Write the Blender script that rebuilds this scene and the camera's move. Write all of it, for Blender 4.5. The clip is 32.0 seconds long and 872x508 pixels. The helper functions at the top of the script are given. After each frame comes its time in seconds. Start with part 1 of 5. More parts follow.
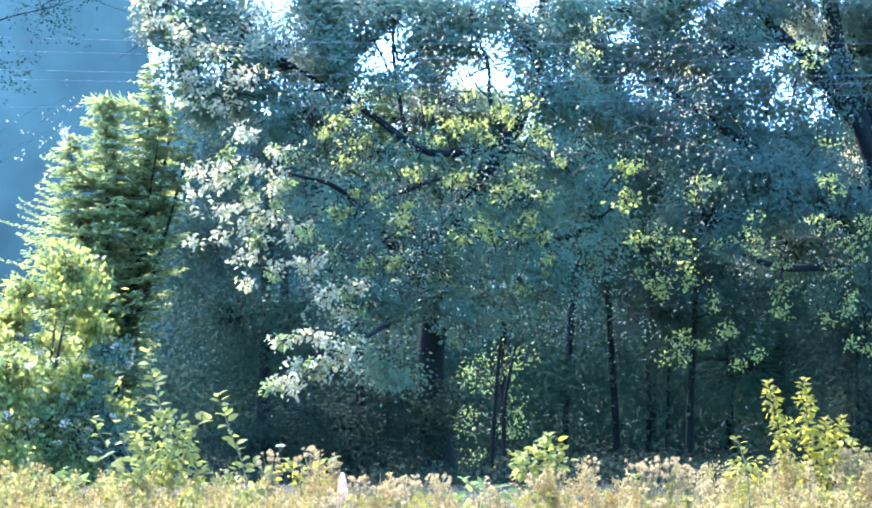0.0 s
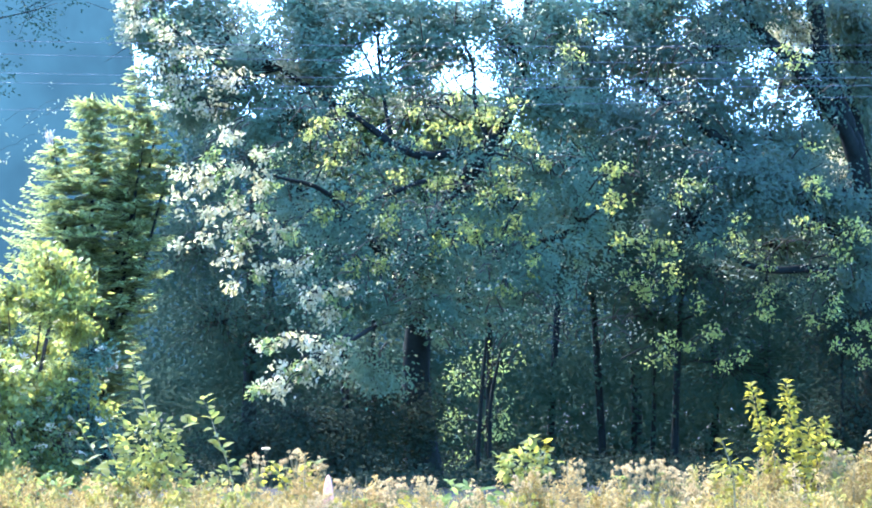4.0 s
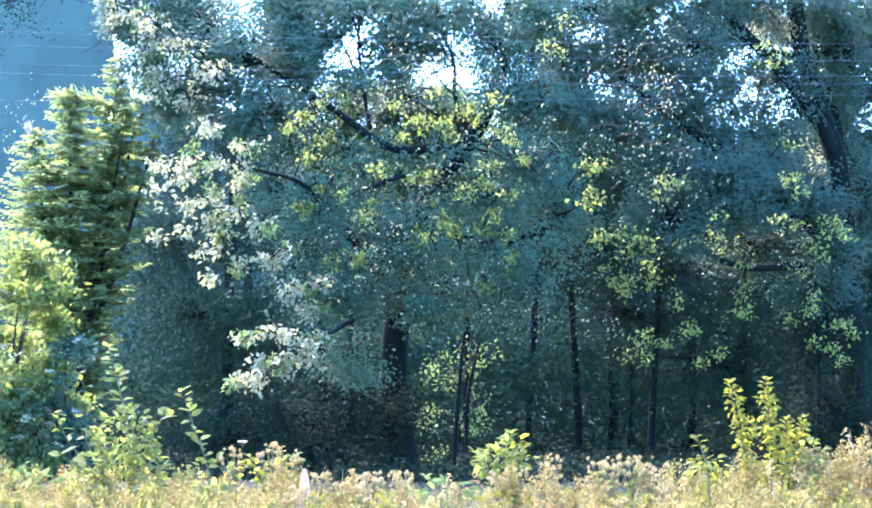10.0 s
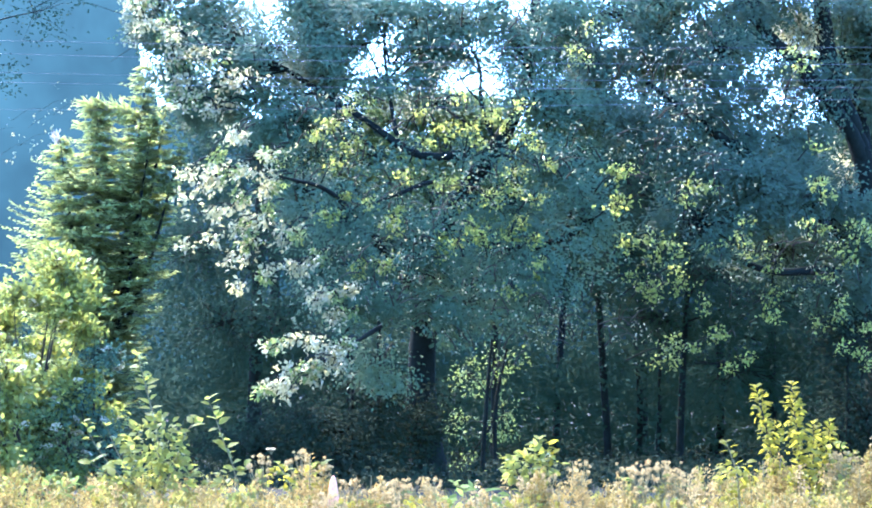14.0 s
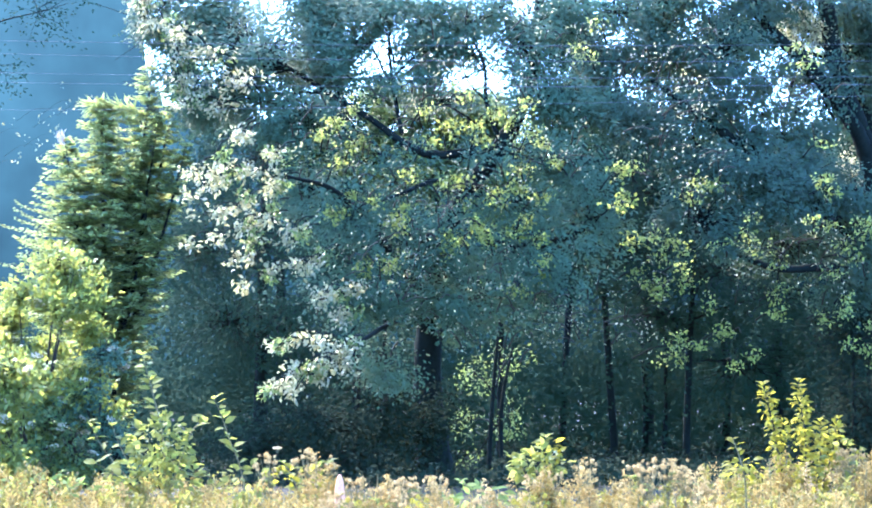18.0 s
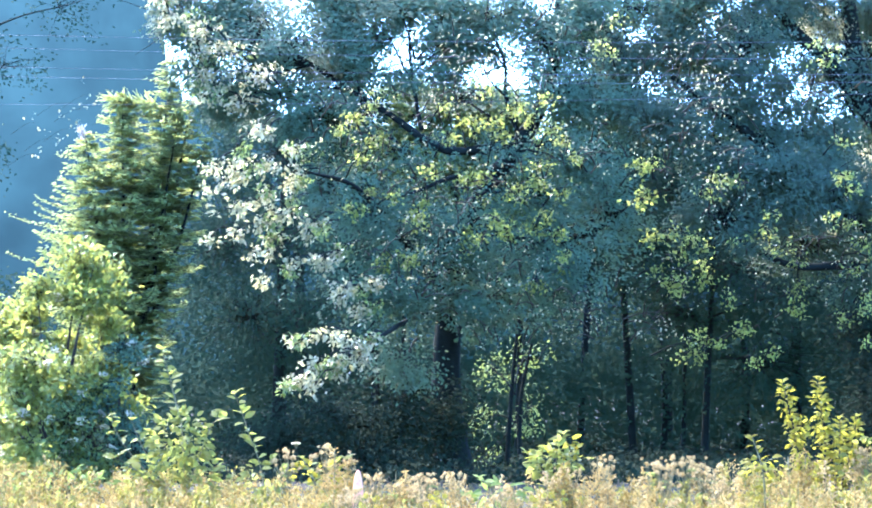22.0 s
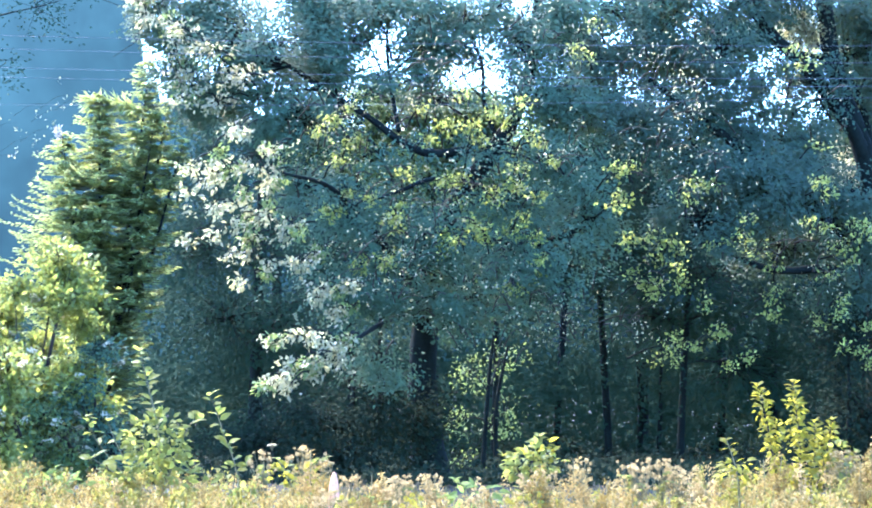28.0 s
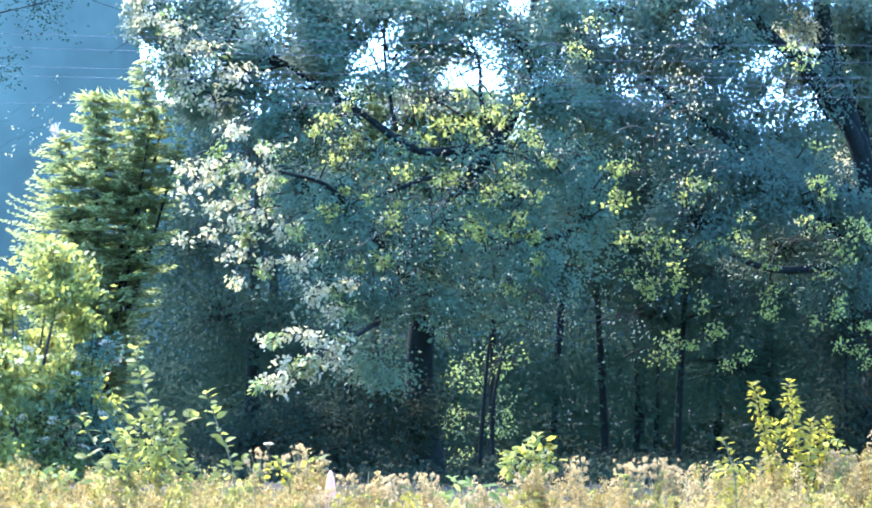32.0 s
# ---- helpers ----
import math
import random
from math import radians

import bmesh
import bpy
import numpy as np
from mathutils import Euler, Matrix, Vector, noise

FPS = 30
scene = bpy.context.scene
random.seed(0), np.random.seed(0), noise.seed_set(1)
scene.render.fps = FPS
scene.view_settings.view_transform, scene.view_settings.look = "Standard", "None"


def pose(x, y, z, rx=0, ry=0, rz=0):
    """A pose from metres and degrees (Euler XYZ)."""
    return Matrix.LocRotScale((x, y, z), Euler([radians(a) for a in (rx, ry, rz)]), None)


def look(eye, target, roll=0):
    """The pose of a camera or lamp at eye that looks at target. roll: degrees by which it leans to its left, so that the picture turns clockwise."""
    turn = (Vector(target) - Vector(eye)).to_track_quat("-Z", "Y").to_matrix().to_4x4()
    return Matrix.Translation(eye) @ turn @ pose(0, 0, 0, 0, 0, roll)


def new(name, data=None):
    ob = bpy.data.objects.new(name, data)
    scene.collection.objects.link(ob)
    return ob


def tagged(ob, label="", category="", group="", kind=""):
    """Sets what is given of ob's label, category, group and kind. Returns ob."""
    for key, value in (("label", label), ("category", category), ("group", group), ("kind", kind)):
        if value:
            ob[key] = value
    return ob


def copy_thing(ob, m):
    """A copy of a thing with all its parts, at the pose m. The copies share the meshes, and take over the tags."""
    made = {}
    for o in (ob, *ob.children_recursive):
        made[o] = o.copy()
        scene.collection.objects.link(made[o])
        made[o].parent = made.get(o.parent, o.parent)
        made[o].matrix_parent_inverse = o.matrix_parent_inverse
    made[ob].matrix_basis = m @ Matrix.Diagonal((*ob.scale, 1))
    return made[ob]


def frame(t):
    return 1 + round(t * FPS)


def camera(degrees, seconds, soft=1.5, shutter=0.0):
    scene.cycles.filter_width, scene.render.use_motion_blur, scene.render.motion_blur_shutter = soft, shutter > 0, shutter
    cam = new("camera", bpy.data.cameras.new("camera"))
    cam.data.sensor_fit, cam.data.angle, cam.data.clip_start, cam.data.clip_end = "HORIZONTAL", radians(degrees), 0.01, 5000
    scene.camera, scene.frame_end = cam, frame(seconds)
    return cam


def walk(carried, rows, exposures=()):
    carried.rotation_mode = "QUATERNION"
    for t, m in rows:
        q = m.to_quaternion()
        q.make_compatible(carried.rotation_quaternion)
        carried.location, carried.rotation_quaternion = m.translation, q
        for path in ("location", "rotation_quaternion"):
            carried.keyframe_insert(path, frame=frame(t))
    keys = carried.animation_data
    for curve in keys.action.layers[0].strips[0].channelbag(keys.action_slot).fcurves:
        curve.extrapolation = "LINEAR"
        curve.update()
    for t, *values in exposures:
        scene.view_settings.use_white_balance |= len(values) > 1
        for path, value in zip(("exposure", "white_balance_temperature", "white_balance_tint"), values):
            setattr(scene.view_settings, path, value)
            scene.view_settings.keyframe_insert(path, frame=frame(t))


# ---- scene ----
# ---- camera: a phone at eye height, zoomed in, turned a little by the wind and the grip ----
EYE = (0.0, 0.0, 1.6)
EXPOSURE, TINT = 3.64, 10
cam = camera(22.18, 32.0, soft=2.0)


def turn(yaw, pitch, roll):
    """The camera at its place, turned to the left, up and round its own axis, in degrees."""
    return pose(*EYE, 0, 0, yaw) @ pose(0, 0, 0, pitch) @ pose(0, 0, 0, 0, roll) @ pose(0, 0, 0, 90)


walk(cam, [
    (0.0, turn(0.025, 3.169, 0.075)), (0.5, turn(-0.066, 3.279, 0.176)), (1.0, turn(-0.176, 3.292, 0.228)), (1.5, turn(-0.260, 3.245, 0.238)),
    (2.0, turn(-0.284, 3.163, 0.252)), (2.5, turn(-0.310, 3.108, 0.263)), (3.0, turn(-0.317, 3.109, 0.251)), (3.5, turn(-0.345, 3.166, 0.179)),
    (5.5, turn(-0.396, 3.314, 0.235)), (6.0, turn(-0.373, 3.304, 0.210)), (6.5, turn(-0.416, 3.289, 0.133)), (7.0, turn(-0.539, 3.277, 0.061)),
    (7.5, turn(-0.671, 3.274, -0.027)), (8.0, turn(-0.771, 3.285, -0.102)), (8.5, turn(-0.821, 3.279, -0.146)), (9.0, turn(-0.833, 3.267, -0.200)),
    (9.5, turn(-0.849, 3.194, -0.252)), (10.0, turn(-0.905, 3.094, -0.300)), (10.5, turn(-0.986, 3.011, -0.327)), (11.0, turn(-1.075, 2.966, -0.351)),
    (11.5, turn(-1.136, 2.982, -0.330)), (12.0, turn(-1.096, 3.043, -0.296)), (12.5, turn(-0.942, 3.120, -0.245)), (13.0, turn(-0.697, 3.187, -0.131)),
    (13.5, turn(-0.426, 3.229, -0.051)), (14.0, turn(-0.204, 3.258, 0.011)), (14.5, turn(-0.069, 3.262, 0.052)), (16.5, turn(0.012, 3.139, 0.084)),
    (17.0, turn(-0.004, 3.153, 0.139)), (17.5, turn(-0.042, 3.191, 0.194)), (18.0, turn(-0.063, 3.219, 0.227)), (18.5, turn(-0.055, 3.188, 0.254)),
    (19.0, turn(-0.065, 3.107, 0.174)), (19.5, turn(-0.060, 3.047, 0.112)), (20.0, turn(0.000, 3.012, 0.001)), (20.5, turn(0.125, 3.029, -0.015)),
    (21.0, turn(0.269, 3.064, -0.033)), (21.5, turn(0.389, 3.080, -0.021)), (22.0, turn(0.435, 3.120, -0.050)), (22.5, turn(0.375, 3.166, -0.115)),
    (23.0, turn(0.297, 3.195, -0.160)), (23.5, turn(0.202, 3.213, -0.165)), (24.0, turn(0.111, 3.206, -0.218)), (24.5, turn(0.063, 3.175, -0.252)),
    (25.0, turn(0.036, 3.122, -0.266)), (25.5, turn(0.020, 3.089, -0.261)), (27.5, turn(-0.113, 3.244, -0.228)), (28.0, turn(-0.162, 3.176, -0.239)),
    (28.5, turn(-0.197, 3.102, -0.249)), (29.0, turn(-0.200, 3.020, -0.261)), (29.5, turn(-0.159, 2.955, -0.235)), (30.0, turn(-0.130, 2.937, -0.233)),
    (30.5, turn(-0.104, 2.956, -0.244)), (31.0, turn(-0.098, 3.007, -0.275)), (31.5, turn(-0.135, 3.090, -0.271)), (32.0, turn(-0.241, 3.146, -0.320)),
], exposures=[(0, EXPOSURE, 4310, TINT), (12, EXPOSURE, 4335, TINT), (20, EXPOSURE, 4370, TINT), (32, EXPOSURE, 4400, TINT)])

# ---- light: a low bright sun, ahead and to the left, under a clear blue sky ----
SUN_LEFT, SUN_UP = 43.0, 52.0
world = bpy.data.worlds.new("sky")
scene.world = world
world.use_nodes = True
sky_node = world.node_tree.nodes.new("ShaderNodeTexSky")
sky_node.sky_type = "NISHITA"
sky_node.sun_disc = False
sky_node.sun_elevation = radians(SUN_UP)
sky_node.sun_rotation = radians(-SUN_LEFT)
sky_node.ozone_density = 4.5
sky_node.dust_density = 2.5
background = world.node_tree.nodes["Background"]
background.inputs["Strength"].default_value = 0.15
world.node_tree.links.new(sky_node.outputs["Color"], background.inputs["Color"])

sun_data = bpy.data.lights.new("sun", "SUN")
sun_data.energy, sun_data.angle, sun_data.color = 2.3, radians(0.5), (1.0, 0.74, 0.42)
sun = new("sun", sun_data)
toward = Vector((-math.sin(radians(SUN_LEFT)) * math.cos(radians(SUN_UP)),
                 math.cos(radians(SUN_LEFT)) * math.cos(radians(SUN_UP)), math.sin(radians(SUN_UP))))
sun.matrix_world = look(tuple(toward * 60), (0, 0, 0))


# ---- materials ----
def shader(name):
    mat = bpy.data.materials.new(name)
    mat.use_nodes = True
    tree = mat.node_tree
    return mat, tree, tree.nodes["Principled BSDF"], tree.nodes["Material Output"]


def ramp(tree, stops, source):
    node = tree.nodes.new("ShaderNodeValToRGB")
    while len(node.color_ramp.elements) < len(stops):
        node.color_ramp.elements.new(0.5)
    for el, (at, col) in zip(node.color_ramp.elements, stops):
        el.position, el.color = at, (*col, 1)
    tree.links.new(source, node.inputs[0])
    return node.outputs[0]


def noise_tex(tree, scale, detail=4.0, coords="Object"):
    at = tree.nodes.new("ShaderNodeTexCoord")
    node = tree.nodes.new("ShaderNodeTexNoise")
    node.inputs["Scale"].default_value, node.inputs["Detail"].default_value = scale, detail
    tree.links.new(at.outputs[coords], node.inputs["Vector"])
    return node.outputs[0]


def blend(tree, a, b, factor, mode="MIX"):
    node = tree.nodes.new("ShaderNodeMix")
    node.data_type, node.blend_type = "RGBA", mode
    for sock, value in ((node.inputs[0], factor), (node.inputs[6], a), (node.inputs[7], b)):
        if isinstance(value, bpy.types.NodeSocket):
            tree.links.new(value, sock)
        else:
            sock.default_value = value if isinstance(value, float) else (*value, 1)
    return node.outputs[2]


def leaf_material(name, dark, light, glow, through_part=0.4, rough=0.38, patch=0.8, single=False, spec=0.12):
    """A leaf: a waxy upper skin and a blade that lets light through; each leaf has its own shade of green."""
    mat, tree, bsdf, out = shader(name)
    if single:
        each = tree.nodes.new("ShaderNodeObjectInfo").outputs["Random"]
    else:
        each = tree.nodes.new("ShaderNodeNewGeometry").outputs["Random Per Island"]
    by_leaf = ramp(tree, [(0.0, dark), (0.75, light), (1.0, tuple(min(1, c * 1.25) for c in light))], each)
    col = blend(tree, by_leaf, light, ramp(tree, [(0.4, (0, 0, 0)), (0.65, (0.7, 0.7, 0.7))], noise_tex(tree, patch)))
    tree.links.new(col, bsdf.inputs["Base Color"])
    bsdf.inputs["Roughness"].default_value = rough
    bsdf.inputs["Specular IOR Level"].default_value = spec
    trans = tree.nodes.new("ShaderNodeBsdfTranslucent")
    tree.links.new(blend(tree, glow, col, 0.3), trans.inputs["Color"])
    mix = tree.nodes.new("ShaderNodeMixShader")
    mix.inputs[0].default_value = through_part
    tree.links.new(bsdf.outputs[0], mix.inputs[1])
    tree.links.new(trans.outputs[0], mix.inputs[2])
    tree.links.new(mix.outputs[0], out.inputs["Surface"])
    return mat


def rough_material(name, a, b, scale, rough=0.9, bump=0.3, fine=30.0, metal=0.0):
    """An opaque surface with stains, grain and relief."""
    mat, tree, bsdf, out = shader(name)
    big = ramp(tree, [(0.3, a), (0.7, b)], noise_tex(tree, scale))
    fine_out = noise_tex(tree, fine, 6.0)
    tree.links.new(blend(tree, big, ramp(tree, [(0.3, (0.55, 0.55, 0.55)), (0.7, (1, 1, 1))], fine_out), 0.8, "MULTIPLY"),
                   bsdf.inputs["Base Color"])
    bsdf.inputs["Roughness"].default_value, bsdf.inputs["Metallic"].default_value = rough, metal
    bsdf.inputs["Specular IOR Level"].default_value = 0.12 if metal == 0 else 0.5
    node = tree.nodes.new("ShaderNodeBump")
    node.inputs["Strength"].default_value = bump
    tree.links.new(fine_out, node.inputs["Height"])
    tree.links.new(node.outputs[0], bsdf.inputs["Normal"])
    return mat


OAK = leaf_material("oak_leaf", (0.055, 0.080, 0.043), (0.068, 0.098, 0.050), (0.2, 0.28, 0.07), 0.2, 0.6, spec=0.15)
# oak leaf darkened: the dimmer right-hand crown is put into the colour
ASH = leaf_material("dimmed_ash_leaf", (0.035, 0.052, 0.027), (0.043, 0.062, 0.031), (0.2, 0.28, 0.07), 0.2, 0.55, spec=0.2)
# paler copy of the oak leaf: sun and glints put into the colour
BRIGHT = leaf_material("painted_sunlit_leaf", (0.10, 0.10, 0.042), (0.245, 0.225, 0.105), (0.62, 0.56, 0.25), 0.5, 0.28, spec=0.6)
# sunlight shining through is put into this yellower leaf colour
YELLOW = leaf_material("painted_backlit_leaf", (0.05, 0.07, 0.016), (0.12, 0.135, 0.022), (0.70, 0.72, 0.14), 0.55, 0.5, spec=0.25)
# the deep wood's shade is put into this dark leaf colour
SHADE = leaf_material("wood_shade_leaf", (0.020, 0.034, 0.017), (0.024, 0.041, 0.021), (0.05, 0.08, 0.02), 0.08, 0.85, spec=0.06)
YOUNG = leaf_material("young_leaf", (0.05, 0.08, 0.025), (0.10, 0.13, 0.04), (0.36, 0.42, 0.10), 0.42, 0.5, spec=0.2)
# near-black leaf: deep shade under the trees is put into the colour
SHADOW_LEAF = leaf_material("shadow_dark_leaf", (0.010, 0.015, 0.008), (0.014, 0.020, 0.010), (0.03, 0.045, 0.012), 0.06, 0.85, spec=0.05)
NEEDLE = leaf_material("conifer_spray", (0.19, 0.23, 0.10), (0.27, 0.30, 0.11), (0.58, 0.58, 0.13), 0.47, 0.6, 1.5, spec=0.2)
ELDER = leaf_material("elder_leaf", (0.06, 0.08, 0.02), (0.15, 0.165, 0.032), (0.46, 0.46, 0.07), 0.46, 0.55, spec=0.3)
SAPLING = leaf_material("sapling_leaf", (0.05, 0.058, 0.014), (0.155, 0.155, 0.03), (0.41, 0.40, 0.065), 0.47, 0.6, 3.0, True, 0.12)
LIME = leaf_material("lime_leaf", (0.05, 0.055, 0.009), (0.17, 0.155, 0.015), (0.54, 0.45, 0.027), 0.55, 0.6, 3.0, True, 0.12)
WEED = leaf_material("weed_leaf", (0.045, 0.042, 0.01), (0.125, 0.105, 0.022), (0.42, 0.36, 0.06), 0.38, 0.5, 7.0)
WEED_ONE = leaf_material("broad_weed_leaf", (0.08, 0.12, 0.03), (0.14, 0.16, 0.04), (0.36, 0.40, 0.07), 0.42, 0.7, 2.0, True, 0.08)
STRAW = leaf_material("dry_grass", (0.135, 0.09, 0.025), (0.265, 0.183, 0.054), (0.34, 0.245, 0.07), 0.4, 0.7, 2.0)
PANICLE = leaf_material("grass_seed", (0.04, 0.027, 0.008), (0.19, 0.13, 0.034), (0.35, 0.245, 0.058), 0.43, 0.8, 9.0)
DOWN = leaf_material("thistle_down", (0.25, 0.17, 0.068), (0.43, 0.31, 0.13), (0.50, 0.36, 0.15), 0.45, 0.9, 5.0)
FLUFF = leaf_material("seed_fluff", (0.14, 0.088, 0.034), (0.29, 0.193, 0.061), (0.44, 0.31, 0.098), 0.46, 0.9, 9.0)
PETAL = leaf_material("yellow_petal", (0.22, 0.165, 0.015), (0.32, 0.25, 0.02), (0.34, 0.27, 0.03), 0.35, 0.8, 5.0)
BLOSSOM = leaf_material("cream_blossom", (0.42, 0.36, 0.22), (0.6, 0.52, 0.34), (0.7, 0.62, 0.4), 0.5, 0.8, 8.0)
DEAD = leaf_material("dead_spray", (0.35, 0.3, 0.25), (0.5, 0.45, 0.4), (0.5, 0.4, 0.3), 0.3, 0.8, 5.0)
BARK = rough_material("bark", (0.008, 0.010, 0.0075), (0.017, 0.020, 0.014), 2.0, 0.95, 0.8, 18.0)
TWIG = rough_material("twig_bark", (0.028, 0.022, 0.015), (0.06, 0.05, 0.034), 3.0, 0.9, 0.3, 40.0)
STALK = rough_material("green_stalk", (0.12, 0.11, 0.045), (0.24, 0.2, 0.09), 6.0, 0.7, 0.2, 60.0)
WIRE = rough_material("weathered_cable", (0.055, 0.058, 0.06), (0.09, 0.093, 0.096), 0.6, 0.35, 0.1, 30.0, 0.3)
PLASTIC = rough_material("faded_plastic", (0.88, 0.4, 0.22), (0.9, 0.45, 0.27), 6.0, 0.5, 0.05, 90.0)
SOIL = rough_material("meadow_soil", (0.028, 0.022, 0.014), (0.06, 0.049, 0.03), 0.35, 0.95, 0.8, 9.0)

# ---- mesh tools ----
ORIGIN = {}


def mesh_of(name, verts, faces, mat, smooth=False):
    """A mesh from arrays; all faces have the same number of corners."""
    verts, faces = np.asarray(verts, float), np.asarray(faces, int)
    me = bpy.data.meshes.new(name)
    me.vertices.add(len(verts))
    me.vertices.foreach_set("co", verts.ravel())
    k = faces.shape[1]
    me.loops.add(faces.size)
    me.loops.foreach_set("vertex_index", faces.ravel())
    me.polygons.add(len(faces))
    me.polygons.foreach_set("loop_start", np.arange(0, faces.size, k))
    if smooth:
        me.polygons.foreach_set("use_smooth", np.ones(len(faces), bool))
    me.update(calc_edges=True)
    me.materials.append(mat)
    return me


def thing(name, base, label, category, group="", kind=""):
    ob = new(name)
    ob.location = base
    ORIGIN[ob.name] = np.array(base, float)
    return tagged(ob, label, category, group, kind)


def part(name, verts, faces, mat, parent, label="", origin=None, smooth=False, kind=""):
    """One mesh under a thing or a part; verts are in the place's own space, the part turns about its origin."""
    base = ORIGIN[parent.name]
    here = base if origin is None else np.array(origin, float)
    ob = new(name, mesh_of(name, np.asarray(verts) - here, faces, mat, smooth))
    ob.parent = parent
    ob.location = here - base
    ORIGIN[ob.name] = here
    return tagged(ob, label, kind=kind)


def loose(name, verts, faces, mat, base, label, category, group="", kind="", smooth=False):
    ob = new(name, mesh_of(name, np.asarray(verts) - np.array(base, float), faces, mat, smooth))
    ob.location = base
    ORIGIN[ob.name] = np.array(base, float)
    return tagged(ob, label, category, group, kind)


def joined(pieces):
    verts, faces, n = [], [], 0
    for v, f in pieces:
        verts.append(v)
        faces.append(np.asarray(f) + n)
        n += len(v)
    return np.concatenate(verts), np.concatenate(faces)


def unit(v):
    return v / np.maximum(np.linalg.norm(v, axis=-1, keepdims=True), 1e-9)


def smooth_path(points, steps=5):
    p = np.array(points, float)
    q = np.vstack([2 * p[0] - p[1], p, 2 * p[-1] - p[-2]])
    out = []
    for i in range(1, len(q) - 2):
        for s in np.linspace(0, 1, steps, endpoint=False):
            a, b, c, d = q[i - 1:i + 3]
            out.append(0.5 * (2 * b + (c - a) * s + (2 * a - 5 * b + 4 * c - d) * s * s + (3 * b - a - 3 * c + d) * s ** 3))
    out.append(p[-1])
    return np.array(out)


def tube(points, radii, sides=8, steps=5, rough=0.0, seed=0):
    """A tapered, slightly knobbly round stem along a curve."""
    rng = np.random.default_rng(seed)
    path = smooth_path(points, steps)
    rad = np.interp(np.linspace(0, 1, len(path)), np.linspace(0, 1, len(radii)), radii)
    along = unit(np.gradient(path, axis=0))
    side = unit(np.cross(along, np.array([0.13, 0.97, 0.21])))
    up = np.cross(side, along)
    ang = np.arange(sides) * 2 * math.pi / sides
    r = rad[:, None] * (1 + rough * rng.normal(size=(len(path), sides)))
    verts = (path[:, None] + side[:, None] * (np.cos(ang) * r)[..., None] + up[:, None] * (np.sin(ang) * r)[..., None]).reshape(-1, 3)
    i, j = np.meshgrid(np.arange(len(path) - 1), np.arange(sides), indexing="ij")
    k = (j + 1) % sides
    faces = np.stack([i * sides + j, i * sides + k, (i + 1) * sides + k, (i + 1) * sides + j], -1).reshape(-1, 4)
    return verts, faces


def prisms(p0, p1, r0, r1):
    """Many thin three-sided twigs at once."""
    along = unit(p1 - p0)
    side = unit(np.cross(along, np.array([0.3, 0.5, 0.81])))
    up = np.cross(side, along)
    rings = []
    for p, r in ((p0, r0), (p1, r1)):
        for a in (0.0, 2.094, 4.189):
            rings.append(p + side * math.cos(a) * r + up * math.sin(a) * r)
    verts = np.stack(rings, 1).reshape(-1, 3)
    base = np.arange(len(p0))[:, None, None] * 6
    faces = (base + np.array([[0, 1, 4, 3], [1, 2, 5, 4], [2, 0, 3, 5]])).reshape(-1, 4)
    return verts, faces


def blades(c, axis, normal, length, width, fold=0.18):
    """Many leaves at once: pointed blades folded along the midrib."""
    axis = unit(axis)
    side = unit(np.cross(axis, normal))
    nrm = np.cross(side, axis)
    length, width = np.broadcast_to(length, len(c))[:, None], np.broadcast_to(width, len(c))[:, None]
    mid = c + axis * length * 0.45
    lift = nrm * width * fold
    verts = np.stack([c, mid + side * width / 2 + lift, c + axis * length - nrm * length * 0.06, mid - side * width / 2 + lift], 1).reshape(-1, 3)
    return verts, np.arange(len(c) * 4).reshape(-1, 4)


def scatter_leaves(rng, centres, per, spread, length, out_dir, ratio=0.55, droop=0.25, flat=0.75, jitter=0.5, face_view=0.0, rise=0.75):
    """Leaves in small tufts round the twig ends."""
    n = len(centres) * per
    c = np.repeat(centres, per, 0) + rng.normal(size=(n, 3)) * spread * np.array([1, 1, flat])
    axis = np.repeat(out_dir, per, 0) * 0.6 + rng.normal(size=(n, 3)) * 0.6 + np.array([0, 0, -droop])
    normal = rng.normal(size=(n, 3)) * jitter + np.array([0, -face_view, rise]) + np.repeat(out_dir, per, 0) * 0.55 * (1 - face_view)
    # leaves turned towards the camera lie more in one plane, for an even tone
    flatly = unit(normal)
    axis = axis - flatly * np.sum(axis * flatly, 1, keepdims=True) * min(1.0, face_view * 1.3)
    ln = length * rng.uniform(0.6, 1.25, n)
    return blades(c, axis, normal, ln, ln * ratio)


